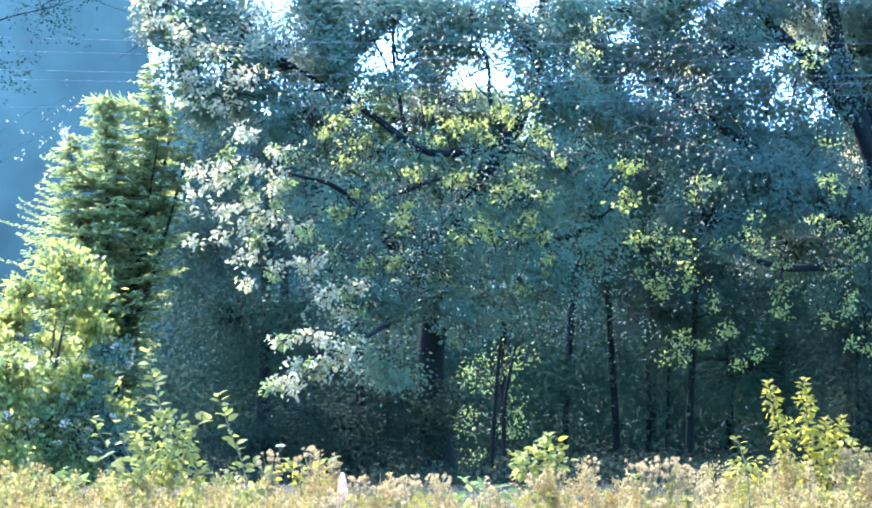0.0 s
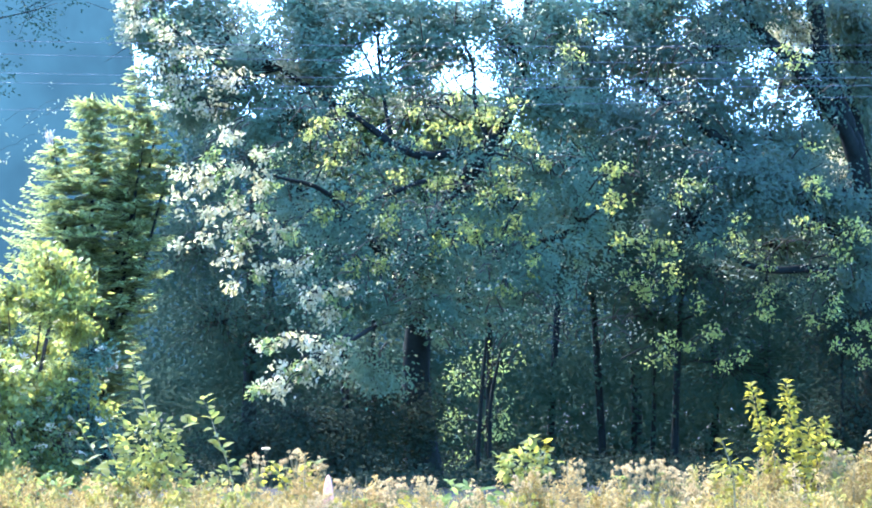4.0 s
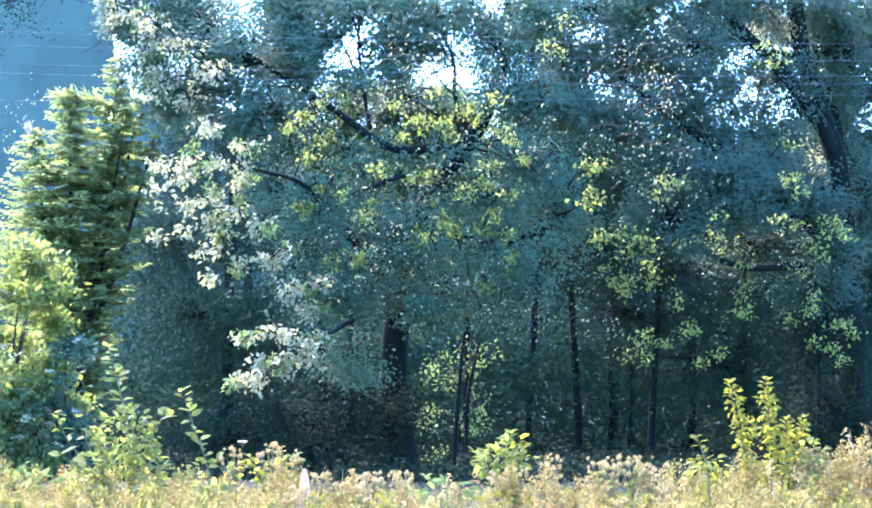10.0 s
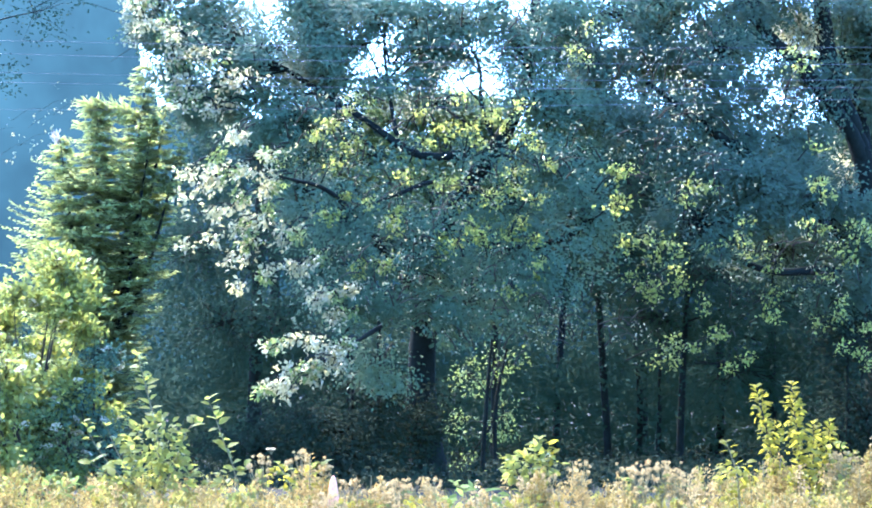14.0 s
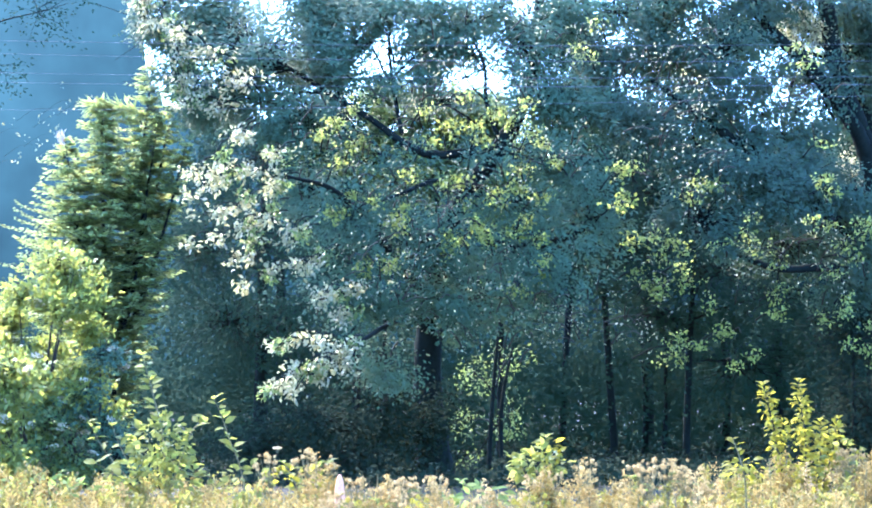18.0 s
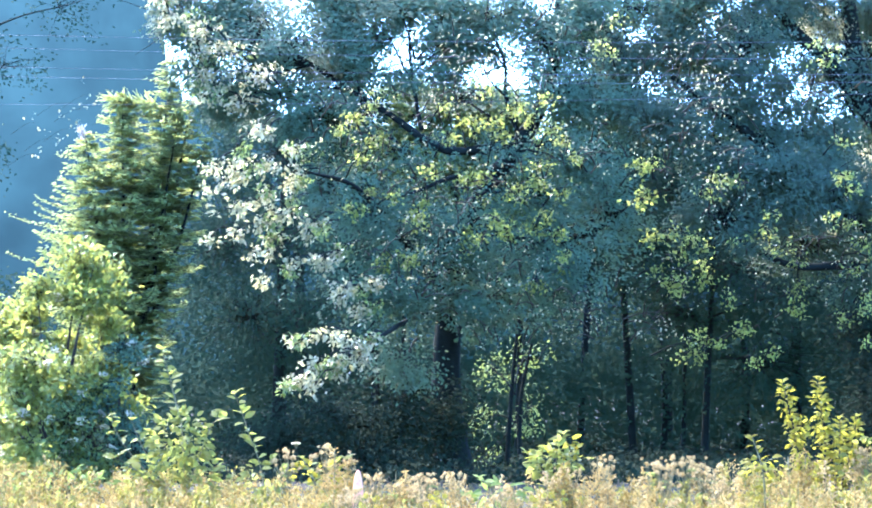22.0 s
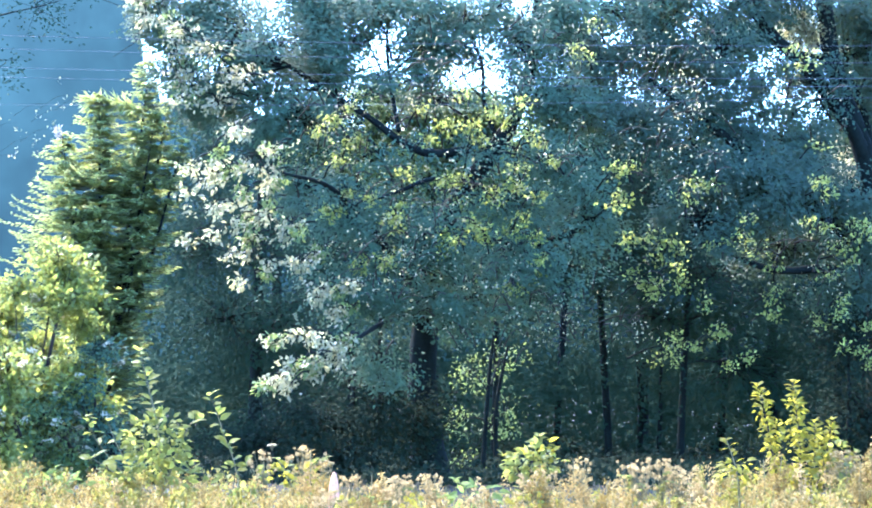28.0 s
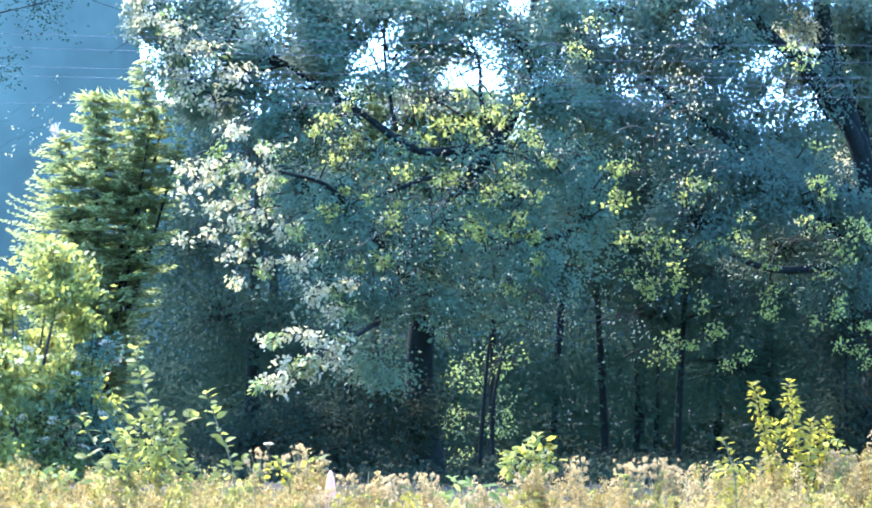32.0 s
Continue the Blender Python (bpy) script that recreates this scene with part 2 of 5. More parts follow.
def bough(tree, root, centre, radius, count, leaf=0.10, mat=None, seed=0, gap=-0.12, flat=0.75, per=16, spread=0.11, label="", loose_part=0.45, jitter=0.5, face_view=0.0, rise=0.75):
    """A leafy bough: its stem and twigs, and the leaves that hang on them."""
    rng = np.random.default_rng(seed)
    root, centre, radius = np.array(root, float), np.array(centre, float), np.array(radius, float)
    k = max(8, count // per)
    # side branches fan out from the stem, droop a little, and carry the leaf tufts
    m = max(5, count // 190)
    aim = unit(unit(rng.normal(size=(m, 3))) + 0.35 * unit(centre - root) + np.array([0, 0, -0.05]))
    reach = rng.uniform(0.6, 1.22, (m, 1))
    which = rng.integers(0, m, k * 2)
    s = rng.uniform(0.08, 1.0, (k * 2, 1)) ** 0.7
    fan = rng.normal(size=(k * 2, 3)) * np.array([0.2, 0.2, 0.11]) * (0.35 + s)
    ends = centre + (aim[which] * reach[which] * s + fan) * radius - np.array([0, 0, 0.18]) * radius[2] * s * s
    filling = rng.uniform(size=k * 2) < loose_part
    ball = centre + unit(rng.normal(size=(k * 2, 3))) * rng.uniform(0, 1, (k * 2, 1)) ** 0.42 * radius
    ends[filling] = ball[filling]
    keep = np.array([noise.noise(Vector(q) * 2.0 + Vector((seed, 0, 0))) > gap - 0.15 for q in ends])
    order = np.argsort(~keep, kind="stable")[:k]
    ends, which = ends[order], which[order]
    inner = centre + aim[which] * radius * 0.12
    s = rng.uniform(0.35, 1.0, (k, 1))
    start = inner * s + (root * 0.1 + centre * 0.9) * (1 - s) + rng.normal(size=(k, 3)) * 0.03
    bend = (start + ends) / 2 + np.array([0, 0, 0.08]) + rng.normal(size=(k, 3)) * 0.05
    far = centre + (centre - root) * 0.35
    thick = min(1.0, 0.3 + 0.9 * float(radius.max()))
    stem = tube([root, (root + centre) / 2 + np.array([0, 0, 0.06]), centre, far], [0.024 * thick, 0.017 * thick, 0.011 * thick, 0.004], 6, 4, 0.05, seed)
    twigs = joined([stem, prisms(start[::2], bend[::2], 0.008, 0.005), prisms(bend[::2], ends[::2], 0.005, 0.0025)])
    stemmed = part("bough", *twigs, TWIG if mat is ELDER else BARK, tree, label, origin=root)
    out_dir = unit(ends - (root * 0.4 + centre * 0.6))
    part("leaves", *scatter_leaves(rng, ends, per, spread, leaf, out_dir, flat=flat, jitter=jitter, face_view=face_view, rise=rise), mat or OAK, stemmed, kind="stuff", origin=root)
    return stemmed


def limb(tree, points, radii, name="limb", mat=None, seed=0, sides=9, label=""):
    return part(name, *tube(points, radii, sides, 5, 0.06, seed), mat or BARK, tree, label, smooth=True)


# ---- the ground: one sheet to the horizon, flat meadow and the wood's floor ----
def ground_sheet():
    near = np.linspace(-30, 30, 61)
    xs = np.concatenate([[-1500, -300, -80], near, [80, 300, 1500]])
    ys = np.concatenate([[-1500, -300, -60, -20], np.linspace(0, 70, 71), [100, 300, 2500]])
    gx, gy = np.meshgrid(xs, ys)
    z = np.array([noise.noise(Vector((x * 0.35, y * 0.35, 3))) * 0.06 for x, y in zip(gx.ravel(), gy.ravel())])
    verts = np.stack([gx.ravel(), gy.ravel(), z - 0.03], 1)
    w = len(xs)
    i, j = np.meshgrid(np.arange(len(ys) - 1), np.arange(w - 1), indexing="ij")
    faces = np.stack([i * w + j, i * w + j + 1, (i + 1) * w + j + 1, (i + 1) * w + j], -1).reshape(-1, 4)
    loose("ground", verts, faces, SOIL, (0, 0, 0), "dry brown meadow soil with short litter", "ground", kind="structure", smooth=True)


ground_sheet()

def haze_backdrop():
    """A wooded slope assumed far off, haze and lens veil painted as glow: high to the left, a low ridge elsewhere."""
    mat, tree, bsdf, out = shader("painted_haze")
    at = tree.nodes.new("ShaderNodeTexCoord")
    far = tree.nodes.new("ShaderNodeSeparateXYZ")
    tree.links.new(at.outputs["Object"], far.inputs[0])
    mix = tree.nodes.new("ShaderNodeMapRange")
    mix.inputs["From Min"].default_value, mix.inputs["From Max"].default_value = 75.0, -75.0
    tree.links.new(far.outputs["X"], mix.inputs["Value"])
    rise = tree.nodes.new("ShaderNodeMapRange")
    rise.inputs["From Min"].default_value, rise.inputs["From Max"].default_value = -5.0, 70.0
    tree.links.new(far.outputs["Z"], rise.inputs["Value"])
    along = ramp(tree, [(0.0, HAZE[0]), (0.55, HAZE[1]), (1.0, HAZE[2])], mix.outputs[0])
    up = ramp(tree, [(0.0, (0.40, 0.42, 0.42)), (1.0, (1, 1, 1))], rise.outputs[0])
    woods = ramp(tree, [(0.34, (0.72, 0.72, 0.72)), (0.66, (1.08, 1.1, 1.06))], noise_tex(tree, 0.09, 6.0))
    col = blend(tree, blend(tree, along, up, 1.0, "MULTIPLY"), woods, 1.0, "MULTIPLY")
    # the haze is emission, it takes no light from sun or sky
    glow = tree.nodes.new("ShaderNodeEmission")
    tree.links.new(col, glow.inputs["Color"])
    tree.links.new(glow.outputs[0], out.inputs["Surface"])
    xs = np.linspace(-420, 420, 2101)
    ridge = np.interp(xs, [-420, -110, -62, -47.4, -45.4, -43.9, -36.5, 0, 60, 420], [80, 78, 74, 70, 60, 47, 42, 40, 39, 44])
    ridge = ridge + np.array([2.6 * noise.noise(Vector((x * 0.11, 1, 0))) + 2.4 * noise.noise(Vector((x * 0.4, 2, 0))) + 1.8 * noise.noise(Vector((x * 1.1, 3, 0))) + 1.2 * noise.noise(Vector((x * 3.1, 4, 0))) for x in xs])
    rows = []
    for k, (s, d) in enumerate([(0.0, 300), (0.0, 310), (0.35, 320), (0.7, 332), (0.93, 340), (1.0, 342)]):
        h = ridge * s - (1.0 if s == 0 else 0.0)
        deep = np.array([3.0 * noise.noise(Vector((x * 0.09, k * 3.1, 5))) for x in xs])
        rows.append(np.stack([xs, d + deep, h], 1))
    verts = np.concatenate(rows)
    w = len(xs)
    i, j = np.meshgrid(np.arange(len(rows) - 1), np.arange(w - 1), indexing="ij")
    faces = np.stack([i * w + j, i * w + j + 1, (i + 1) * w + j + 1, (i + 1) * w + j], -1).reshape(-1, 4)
    loose("backdrop", verts, faces, mat, (0, 300, 0), "added wooded backdrop, blue haze and veil painted as glow", "hillside", kind="structure", smooth=True)


# haze painted as glow colours, from the right to the left
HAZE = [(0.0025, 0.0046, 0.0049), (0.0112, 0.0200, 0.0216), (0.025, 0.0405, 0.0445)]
haze_backdrop()

# ---- the oak ----
SWAYING = []


# clumps with sunlight in their leaf colour, on crowns' faces: across, height, size, leaves
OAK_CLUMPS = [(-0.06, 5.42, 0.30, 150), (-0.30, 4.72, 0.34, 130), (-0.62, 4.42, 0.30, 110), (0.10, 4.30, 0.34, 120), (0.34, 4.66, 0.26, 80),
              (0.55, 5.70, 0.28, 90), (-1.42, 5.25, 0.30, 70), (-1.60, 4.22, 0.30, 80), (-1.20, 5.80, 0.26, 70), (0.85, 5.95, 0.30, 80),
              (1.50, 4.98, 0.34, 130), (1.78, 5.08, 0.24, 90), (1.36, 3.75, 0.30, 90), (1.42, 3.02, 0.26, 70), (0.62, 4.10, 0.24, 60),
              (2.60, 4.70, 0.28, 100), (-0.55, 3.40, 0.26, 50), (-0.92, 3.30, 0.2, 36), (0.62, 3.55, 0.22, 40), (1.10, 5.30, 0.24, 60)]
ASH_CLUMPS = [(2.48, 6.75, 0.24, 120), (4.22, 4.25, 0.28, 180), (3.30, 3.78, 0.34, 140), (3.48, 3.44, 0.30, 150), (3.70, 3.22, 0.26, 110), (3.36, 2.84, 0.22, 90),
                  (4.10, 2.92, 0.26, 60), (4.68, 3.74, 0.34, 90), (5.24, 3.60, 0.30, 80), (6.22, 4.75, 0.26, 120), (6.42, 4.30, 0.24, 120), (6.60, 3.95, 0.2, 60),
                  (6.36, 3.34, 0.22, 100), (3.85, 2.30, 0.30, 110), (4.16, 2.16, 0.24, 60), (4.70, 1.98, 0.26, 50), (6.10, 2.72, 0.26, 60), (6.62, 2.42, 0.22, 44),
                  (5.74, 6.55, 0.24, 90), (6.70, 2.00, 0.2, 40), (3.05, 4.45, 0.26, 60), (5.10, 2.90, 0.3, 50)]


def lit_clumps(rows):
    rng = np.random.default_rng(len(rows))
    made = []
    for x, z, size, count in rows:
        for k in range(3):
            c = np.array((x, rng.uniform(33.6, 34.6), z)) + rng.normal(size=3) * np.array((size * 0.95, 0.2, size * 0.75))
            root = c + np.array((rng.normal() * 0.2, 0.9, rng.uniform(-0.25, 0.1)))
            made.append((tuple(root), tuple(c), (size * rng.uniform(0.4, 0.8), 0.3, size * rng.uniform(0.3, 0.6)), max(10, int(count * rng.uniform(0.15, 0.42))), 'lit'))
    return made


def oak_tree():
    base = (0.05, 36.80, -0.03)
    tree = thing("oak_tree", (base[0], base[1], 0), "broad dark green oak with leafy boughs reaching low", "tree")
    limb(tree, [(base[0], base[1], -0.15), (-0.11, 36.70, 1.30), (-0.04, 36.60, 2.76), (0.24, 36.60, 4.23)], [0.34, 0.24, 0.21, 0.17], "trunk", sides=12)
    limb(tree, [(-0.04, 36.60, 2.76), (-0.76, 36.20, 3.75), (-1.50, 34.40, 4.50), (-2.19, 33.00, 4.63)], [0.10, 0.07, 0.04, 0.02], seed=1)
    limb(tree, [(-0.05, 36.60, 2.58), (-0.58, 36.00, 2.56), (-1.09, 33.00, 2.16), (-1.45, 31.20, 1.90), (-1.80, 30.40, 1.70)], [0.07, 0.045, 0.03, 0.02, 0.01], seed=2)
    limb(tree, [(1.06, 36.40, 5.41), (-0.10, 36.00, 5.25), (-1.03, 36.00, 5.84), (-1.77, 36.00, 6.29), (-2.30, 36.00, 6.64)], [0.09, 0.07, 0.05, 0.035, 0.02], seed=3)
    limb(tree, [(0.24, 36.60, 4.14), (0.61, 36.60, 4.78), (1.11, 36.40, 5.42), (1.62, 36.60, 6.53), (1.86, 36.80, 8.52)], [0.17, 0.15, 0.14, 0.11, 0.08], seed=4)
    limb(tree, [(-0.51, 36.00, 5.59), (-0.62, 36.20, 6.21), (-0.72, 36.40, 7.15), (-0.59, 36.60, 8.30)], [0.04, 0.03, 0.025, 0.015], seed=5)
    limb(tree, [(1.11, 36.40, 5.45), (0.88, 36.40, 6.14), (0.84, 36.40, 6.78), (0.51, 36.40, 7.43)], [0.045, 0.035, 0.025, 0.015], seed=6)
    limb(tree, [(0.84, 36.40, 6.69), (0.57, 36.40, 6.58), (0.35, 36.50, 6.43)], [0.022, 0.015, 0.008], seed=7, sides=6)
    limb(tree, [(0.91, 36.40, 6.14), (0.60, 36.40, 6.46), (0.48, 36.50, 6.84)], [0.02, 0.014, 0.008], seed=8, sides=6)
    limb(tree, [(0.70, 36.50, 4.77), (0.05, 35.60, 4.78), (-0.39, 35.00, 4.57), (-0.82, 34.80, 4.39)], [0.05, 0.04, 0.03, 0.015], seed=9)
    limb(tree, [(0.42, 36.60, 4.04), (1.41, 36.00, 3.73), (2.19, 35.60, 3.89), (2.63, 35.40, 4.14)], [0.09, 0.07, 0.05, 0.025], seed=10)
    rows = [
        ((-1.67, 36.00, 6.27), (-2.86, 36.20, 6.94), (1.15, 1.1, 0.85), 4400, 'high'),
        ((-1.48, 36.00, 6.00), (-1.78, 36.40, 7.15), (0.6, 0.9, 0.75), 2600, 'high'),
        ((-1.30, 36.00, 5.82), (-2.16, 36.00, 5.77), (0.9, 0.9, 0.5), 3200, 'high'),
        ((-0.58, 36.30, 6.77), (-0.17, 36.40, 7.24), (0.5, 0.8, 0.85), 2600, 'high'),
        ((-0.62, 36.20, 6.21), (-1.33, 36.60, 7.69), (0.9, 0.9, 0.45), 2000, 'high'),
        ((-2.30, 36.00, 6.64), (-4.27, 36.20, 7.12), (0.6, 0.7, 0.7), 1300, 'high'),
        ((-2.30, 36.00, 6.64), (-3.97, 36.00, 6.14), (0.4, 0.5, 0.4), 700, 'high'),
        ((-1.48, 36.00, 6.00), (-1.68, 36.20, 6.66), (0.55, 0.6, 0.42), 1500, 'high'),
        ((-0.62, 36.20, 6.57), (0.01, 36.20, 7.03), (0.45, 0.5, 0.32), 1300, 'high'),
    ]
    rows += [
        ((-2.30, 36.00, 6.64), (-4.45, 36.2, 7.75), (0.45, 0.5, 0.5), 700, 'high'), ((-2.30, 36.00, 6.64), (-4.05, 36.2, 6.75), (0.4, 0.5, 0.5), 620, 'high'),
        ((-2.30, 36.00, 6.64), (-3.75, 36.0, 6.25), (0.3, 0.4, 0.35), 420, 'high'), ((-2.81, 36.60, 8.58), (-4.75, 36.3, 8.1), (0.35, 0.4, 0.35), 560, 'high'),
        ((-2.30, 36.00, 6.64), (-4.7, 36.3, 7.5), (0.28, 0.4, 0.4), 420, 'high'), ((-2.30, 36.00, 6.64), (-4.2, 36.0, 7.2), (0.35, 0.4, 0.3), 300, 'high'), ((-2.30, 36.00, 6.64), (-4.35, 36.1, 6.5), (0.25, 0.3, 0.3), 220, 'high'), ((-2.81, 36.60, 8.58), (-4.6, 36.4, 7.3), (0.3, 0.4, 0.3), 260, 'high'),
    ]
    rows += [
        ((-0.66, 36.20, 6.48), (-0.76, 36.00, 6.45), (0.4, 0.4, 0.2), 420, 'high'),
        ((-0.69, 36.30, 7.14), (-1.18, 36.20, 7.03), (0.4, 0.4, 0.4), 420, 'high'),
        ((0.88, 36.40, 6.60), (0.60, 36.20, 6.94), (0.4, 0.4, 0.35), 450, 'high'),
        ((-2.07, 36.60, 8.58), (-3.34, 36.40, 8.21), (0.8, 0.7, 0.4), 900, 'high'), ((-2.07, 36.60, 8.58), (-2.33, 36.40, 8.26), (0.7, 0.7, 0.4), 900, 'high'), ((-2.81, 36.60, 8.58), (-4.16, 36.40, 8.08), (0.5, 0.6, 0.35), 350, 'high'),
        ((-2.07, 36.60, 8.39), (-2.05, 36.40, 7.71), (0.7, 0.7, 0.32), 700, 'high'),
        ((-0.78, 36.60, 8.39), (-0.77, 36.40, 7.72), (0.7, 0.7, 0.32), 800, 'high'),
        ((0.15, 36.60, 8.39), (0.15, 36.40, 7.67), (0.7, 0.7, 0.32), 800, 'high'),
    ]
    rows += [
        ((1.07, 36.60, 8.39), (1.06, 36.40, 7.71), (0.7, 0.7, 0.32), 800, 'high'),
        ((2.36, 36.60, 8.39), (2.35, 36.40, 7.66), (0.7, 0.7, 0.32), 800, 'high'),
        ((3.01, 36.60, 8.39), (2.99, 36.40, 7.61), (0.7, 0.7, 0.32), 800, 'high'),
        ((-3.73, 36.60, 8.39), (-3.70, 36.40, 7.66), (0.7, 0.7, 0.32), 600, 'high'),
        ((3.84, 36.60, 8.39), (3.81, 36.40, 7.75), (0.7, 0.7, 0.32), 700, 'high'),
        ((-0.62, 36.20, 6.30), (-0.13, 36.10, 6.47), (0.3, 0.4, 0.25), 420, 'high'),
        ((-0.62, 36.20, 6.76), (-0.86, 36.20, 7.54), (0.5, 0.6, 0.3), 1000, 'high'),
    ]
    more = [
        ((1.62, 36.60, 6.53), (1.51, 36.20, 7.12), (0.65, 0.8, 0.9), 2300, 'high'),
        ((1.72, 36.70, 7.20), (2.12, 36.40, 7.60), (0.5, 0.6, 0.35), 900, 'high'),
        ((0.70, 36.40, 7.15), (0.65, 36.20, 7.44), (0.5, 0.6, 0.3), 1000, 'high'),
        ((1.34, 36.50, 5.88), (1.82, 36.00, 6.09), (0.8, 0.8, 0.6), 2000, 'high'),
        ((-1.12, 36.00, 4.00), (-1.26, 35.00, 4.03), (1.1, 0.9, 0.9), 3400, 'mid'),
        ((0.05, 36.00, 4.64), (1.02, 35.20, 4.39), (1.0, 0.9, 0.8), 2600, 'mid'),
        ((-0.40, 36.20, 3.65), (-0.12, 34.80, 3.58), (1.2, 0.9, 0.6), 4200, 'mid'),
        ((-0.76, 36.00, 2.74), (-1.25, 34.80, 2.88), (1.05, 0.8, 0.55), 3400, 'mid'),
        ((-0.04, 36.40, 2.75), (0.32, 35.00, 2.71), (1.2, 0.9, 0.55), 4200, 'mid'),
    ]
    more += [
        ((1.41, 36.00, 3.73), (1.63, 35.00, 3.41), (1.1, 0.9, 0.8), 4200, 'mid'),
        ((-1.03, 36.00, 5.45), (-0.84, 35.60, 5.23), (0.9, 0.8, 0.4), 700, 'mid'),
        ((1.11, 36.40, 5.31), (1.93, 35.60, 4.96), (0.9, 0.8, 0.7), 3000, 'mid'),
        ((-1.76, 36.00, 6.27), (-3.35, 36.60, 6.16), (0.9, 0.9, 0.5), 2400, 'high'),
        ((-2.03, 36.00, 6.45), (-3.56, 36.80, 7.49), (0.9, 0.9, 0.5), 2000, 'high'),
        ((-1.61, 35.00, 4.55), (-2.02, 36.00, 4.64), (0.7, 0.8, 0.6), 2200, 'mid'),
        ((1.11, 36.40, 5.41), (0.15, 36.80, 6.19), (0.8, 0.7, 0.3), 1000, 'high'),
        ((1.61, 36.50, 5.88), (2.42, 36.20, 6.11), (0.7, 0.8, 0.8), 1500, 'high'),
        ((1.41, 36.00, 3.73), (2.55, 35.60, 4.16), (0.8, 0.8, 0.8), 2600, 'mid'),
    ]
    more += [
        ((-0.58, 36.00, 2.20), (-0.74, 35.40, 1.84), (0.6, 0.7, 0.5), 1700, 'mid'),
        ((0.42, 36.60, 4.04), (0.60, 36.00, 5.27), (0.8, 0.7, 0.4), 600, 'mid'),
    ]
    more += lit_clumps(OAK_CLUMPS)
    # fringe with sunlight in its leaf colour: many short flat sprays along outer twigs
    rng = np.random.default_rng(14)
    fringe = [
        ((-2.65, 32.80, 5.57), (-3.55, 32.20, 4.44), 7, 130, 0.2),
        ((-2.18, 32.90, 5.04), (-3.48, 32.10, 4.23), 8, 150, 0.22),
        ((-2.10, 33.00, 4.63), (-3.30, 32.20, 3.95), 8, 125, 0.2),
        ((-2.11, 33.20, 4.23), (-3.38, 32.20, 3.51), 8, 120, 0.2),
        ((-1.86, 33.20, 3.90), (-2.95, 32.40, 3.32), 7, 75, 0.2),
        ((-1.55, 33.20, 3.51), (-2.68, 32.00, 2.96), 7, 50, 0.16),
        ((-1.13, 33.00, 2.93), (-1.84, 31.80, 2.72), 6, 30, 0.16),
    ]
    fringe += [
        ((-1.09, 33.80, 2.63), (-1.59, 32.80, 2.48), 3, 18, 0.15),
        ((-1.01, 31.43, 2.20), (-1.84, 30.10, 1.80), 7, 130, 0.2),
        ((-1.09, 31.24, 1.92), (-2.12, 29.91, 1.54), 6, 120, 0.18),
        ((-1.70, 30.29, 1.72), (-2.28, 29.81, 1.35), 5, 90, 0.13),
        ((-1.56, 30.67, 2.11), (-2.40, 30.10, 2.10), 4, 40, 0.16),
        ((-2.64, 34.60, 6.09), (-4.18, 35.00, 7.29), 8, 42, 0.3),
        ((-2.90, 34.60, 5.92), (-3.99, 35.00, 5.97), 5, 36, 0.25),
        ((-4.72, 35.60, 7.95), (-3.72, 35.20, 6.05), 16, 90, 0.26),
    ]
    for a, b, n, count, wide in fringe:
        a, b = np.array(a), np.array(b)
        for k in range(n):
            s = (k + rng.uniform()) / n
            c = a + (b - a) * s + rng.normal(size=3) * np.array((0.09, 0.15, 0.07))
            root = c - unit(b - a) * 0.3 + np.array((0, 0.25, 0.05))
            rows.append((tuple(root), tuple(c), (wide * rng.uniform(0.7, 1.3), 0.3, wide * 0.6), int(count * rng.uniform(0.6, 1.3)), 'low'))
    for i, (root, centre, radius, count, where) in enumerate(rows + more):
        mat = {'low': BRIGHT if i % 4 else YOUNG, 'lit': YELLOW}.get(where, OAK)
        b = bough(tree, root, centre, radius, int(count * (0.4 if where == 'low' else 1.0 if where == 'lit' else 0.8 if where == 'mid' else 1.6)), 0.085 if where == 'low' else 0.072, mat, 20 + i, 0.14 if where != 'mid' else 0.08, per=11 if where in ('mid', 'high') else 7, spread=0.10 if where in ('mid', 'high') else 0.055, loose_part=0.45 if where in ('mid', 'high') else 0.2, jitter=0.6 if where in ('low', 'lit') else 0.17, face_view=0.0 if where in ('low', 'lit') else 0.72, rise=0.75 if where == 'low' else 0.55)
        SWAYING.append((b, 'lowest' if centre[2] < 2.3 and where == 'low' else where.replace('lit', 'mid'), i))
    # single sprigs standing out from the crown's face, coloured and turned as sun glints
    rng = np.random.default_rng(15)
    for i in range(780):
        # the outer crown, and more on the side towards the sun
        a, b = (rng.uniform(-1.7, 6.7), rng.uniform(2.0, 7.4)) if i < 680 else (rng.uniform(-2.3, 1.2), rng.uniform(2.6, 6.2))
        if ((a - 2.1) / 4.7) ** 2 + ((b - 4.6) / 2.9) ** 2 > 1 or noise.noise(Vector((a * 0.9, b * 0.9, 7))) < (0.03 if i < 680 else -0.25):
            continue
        if abs(a) < 0.4 and abs(b - 4.95) < 0.3:
            continue
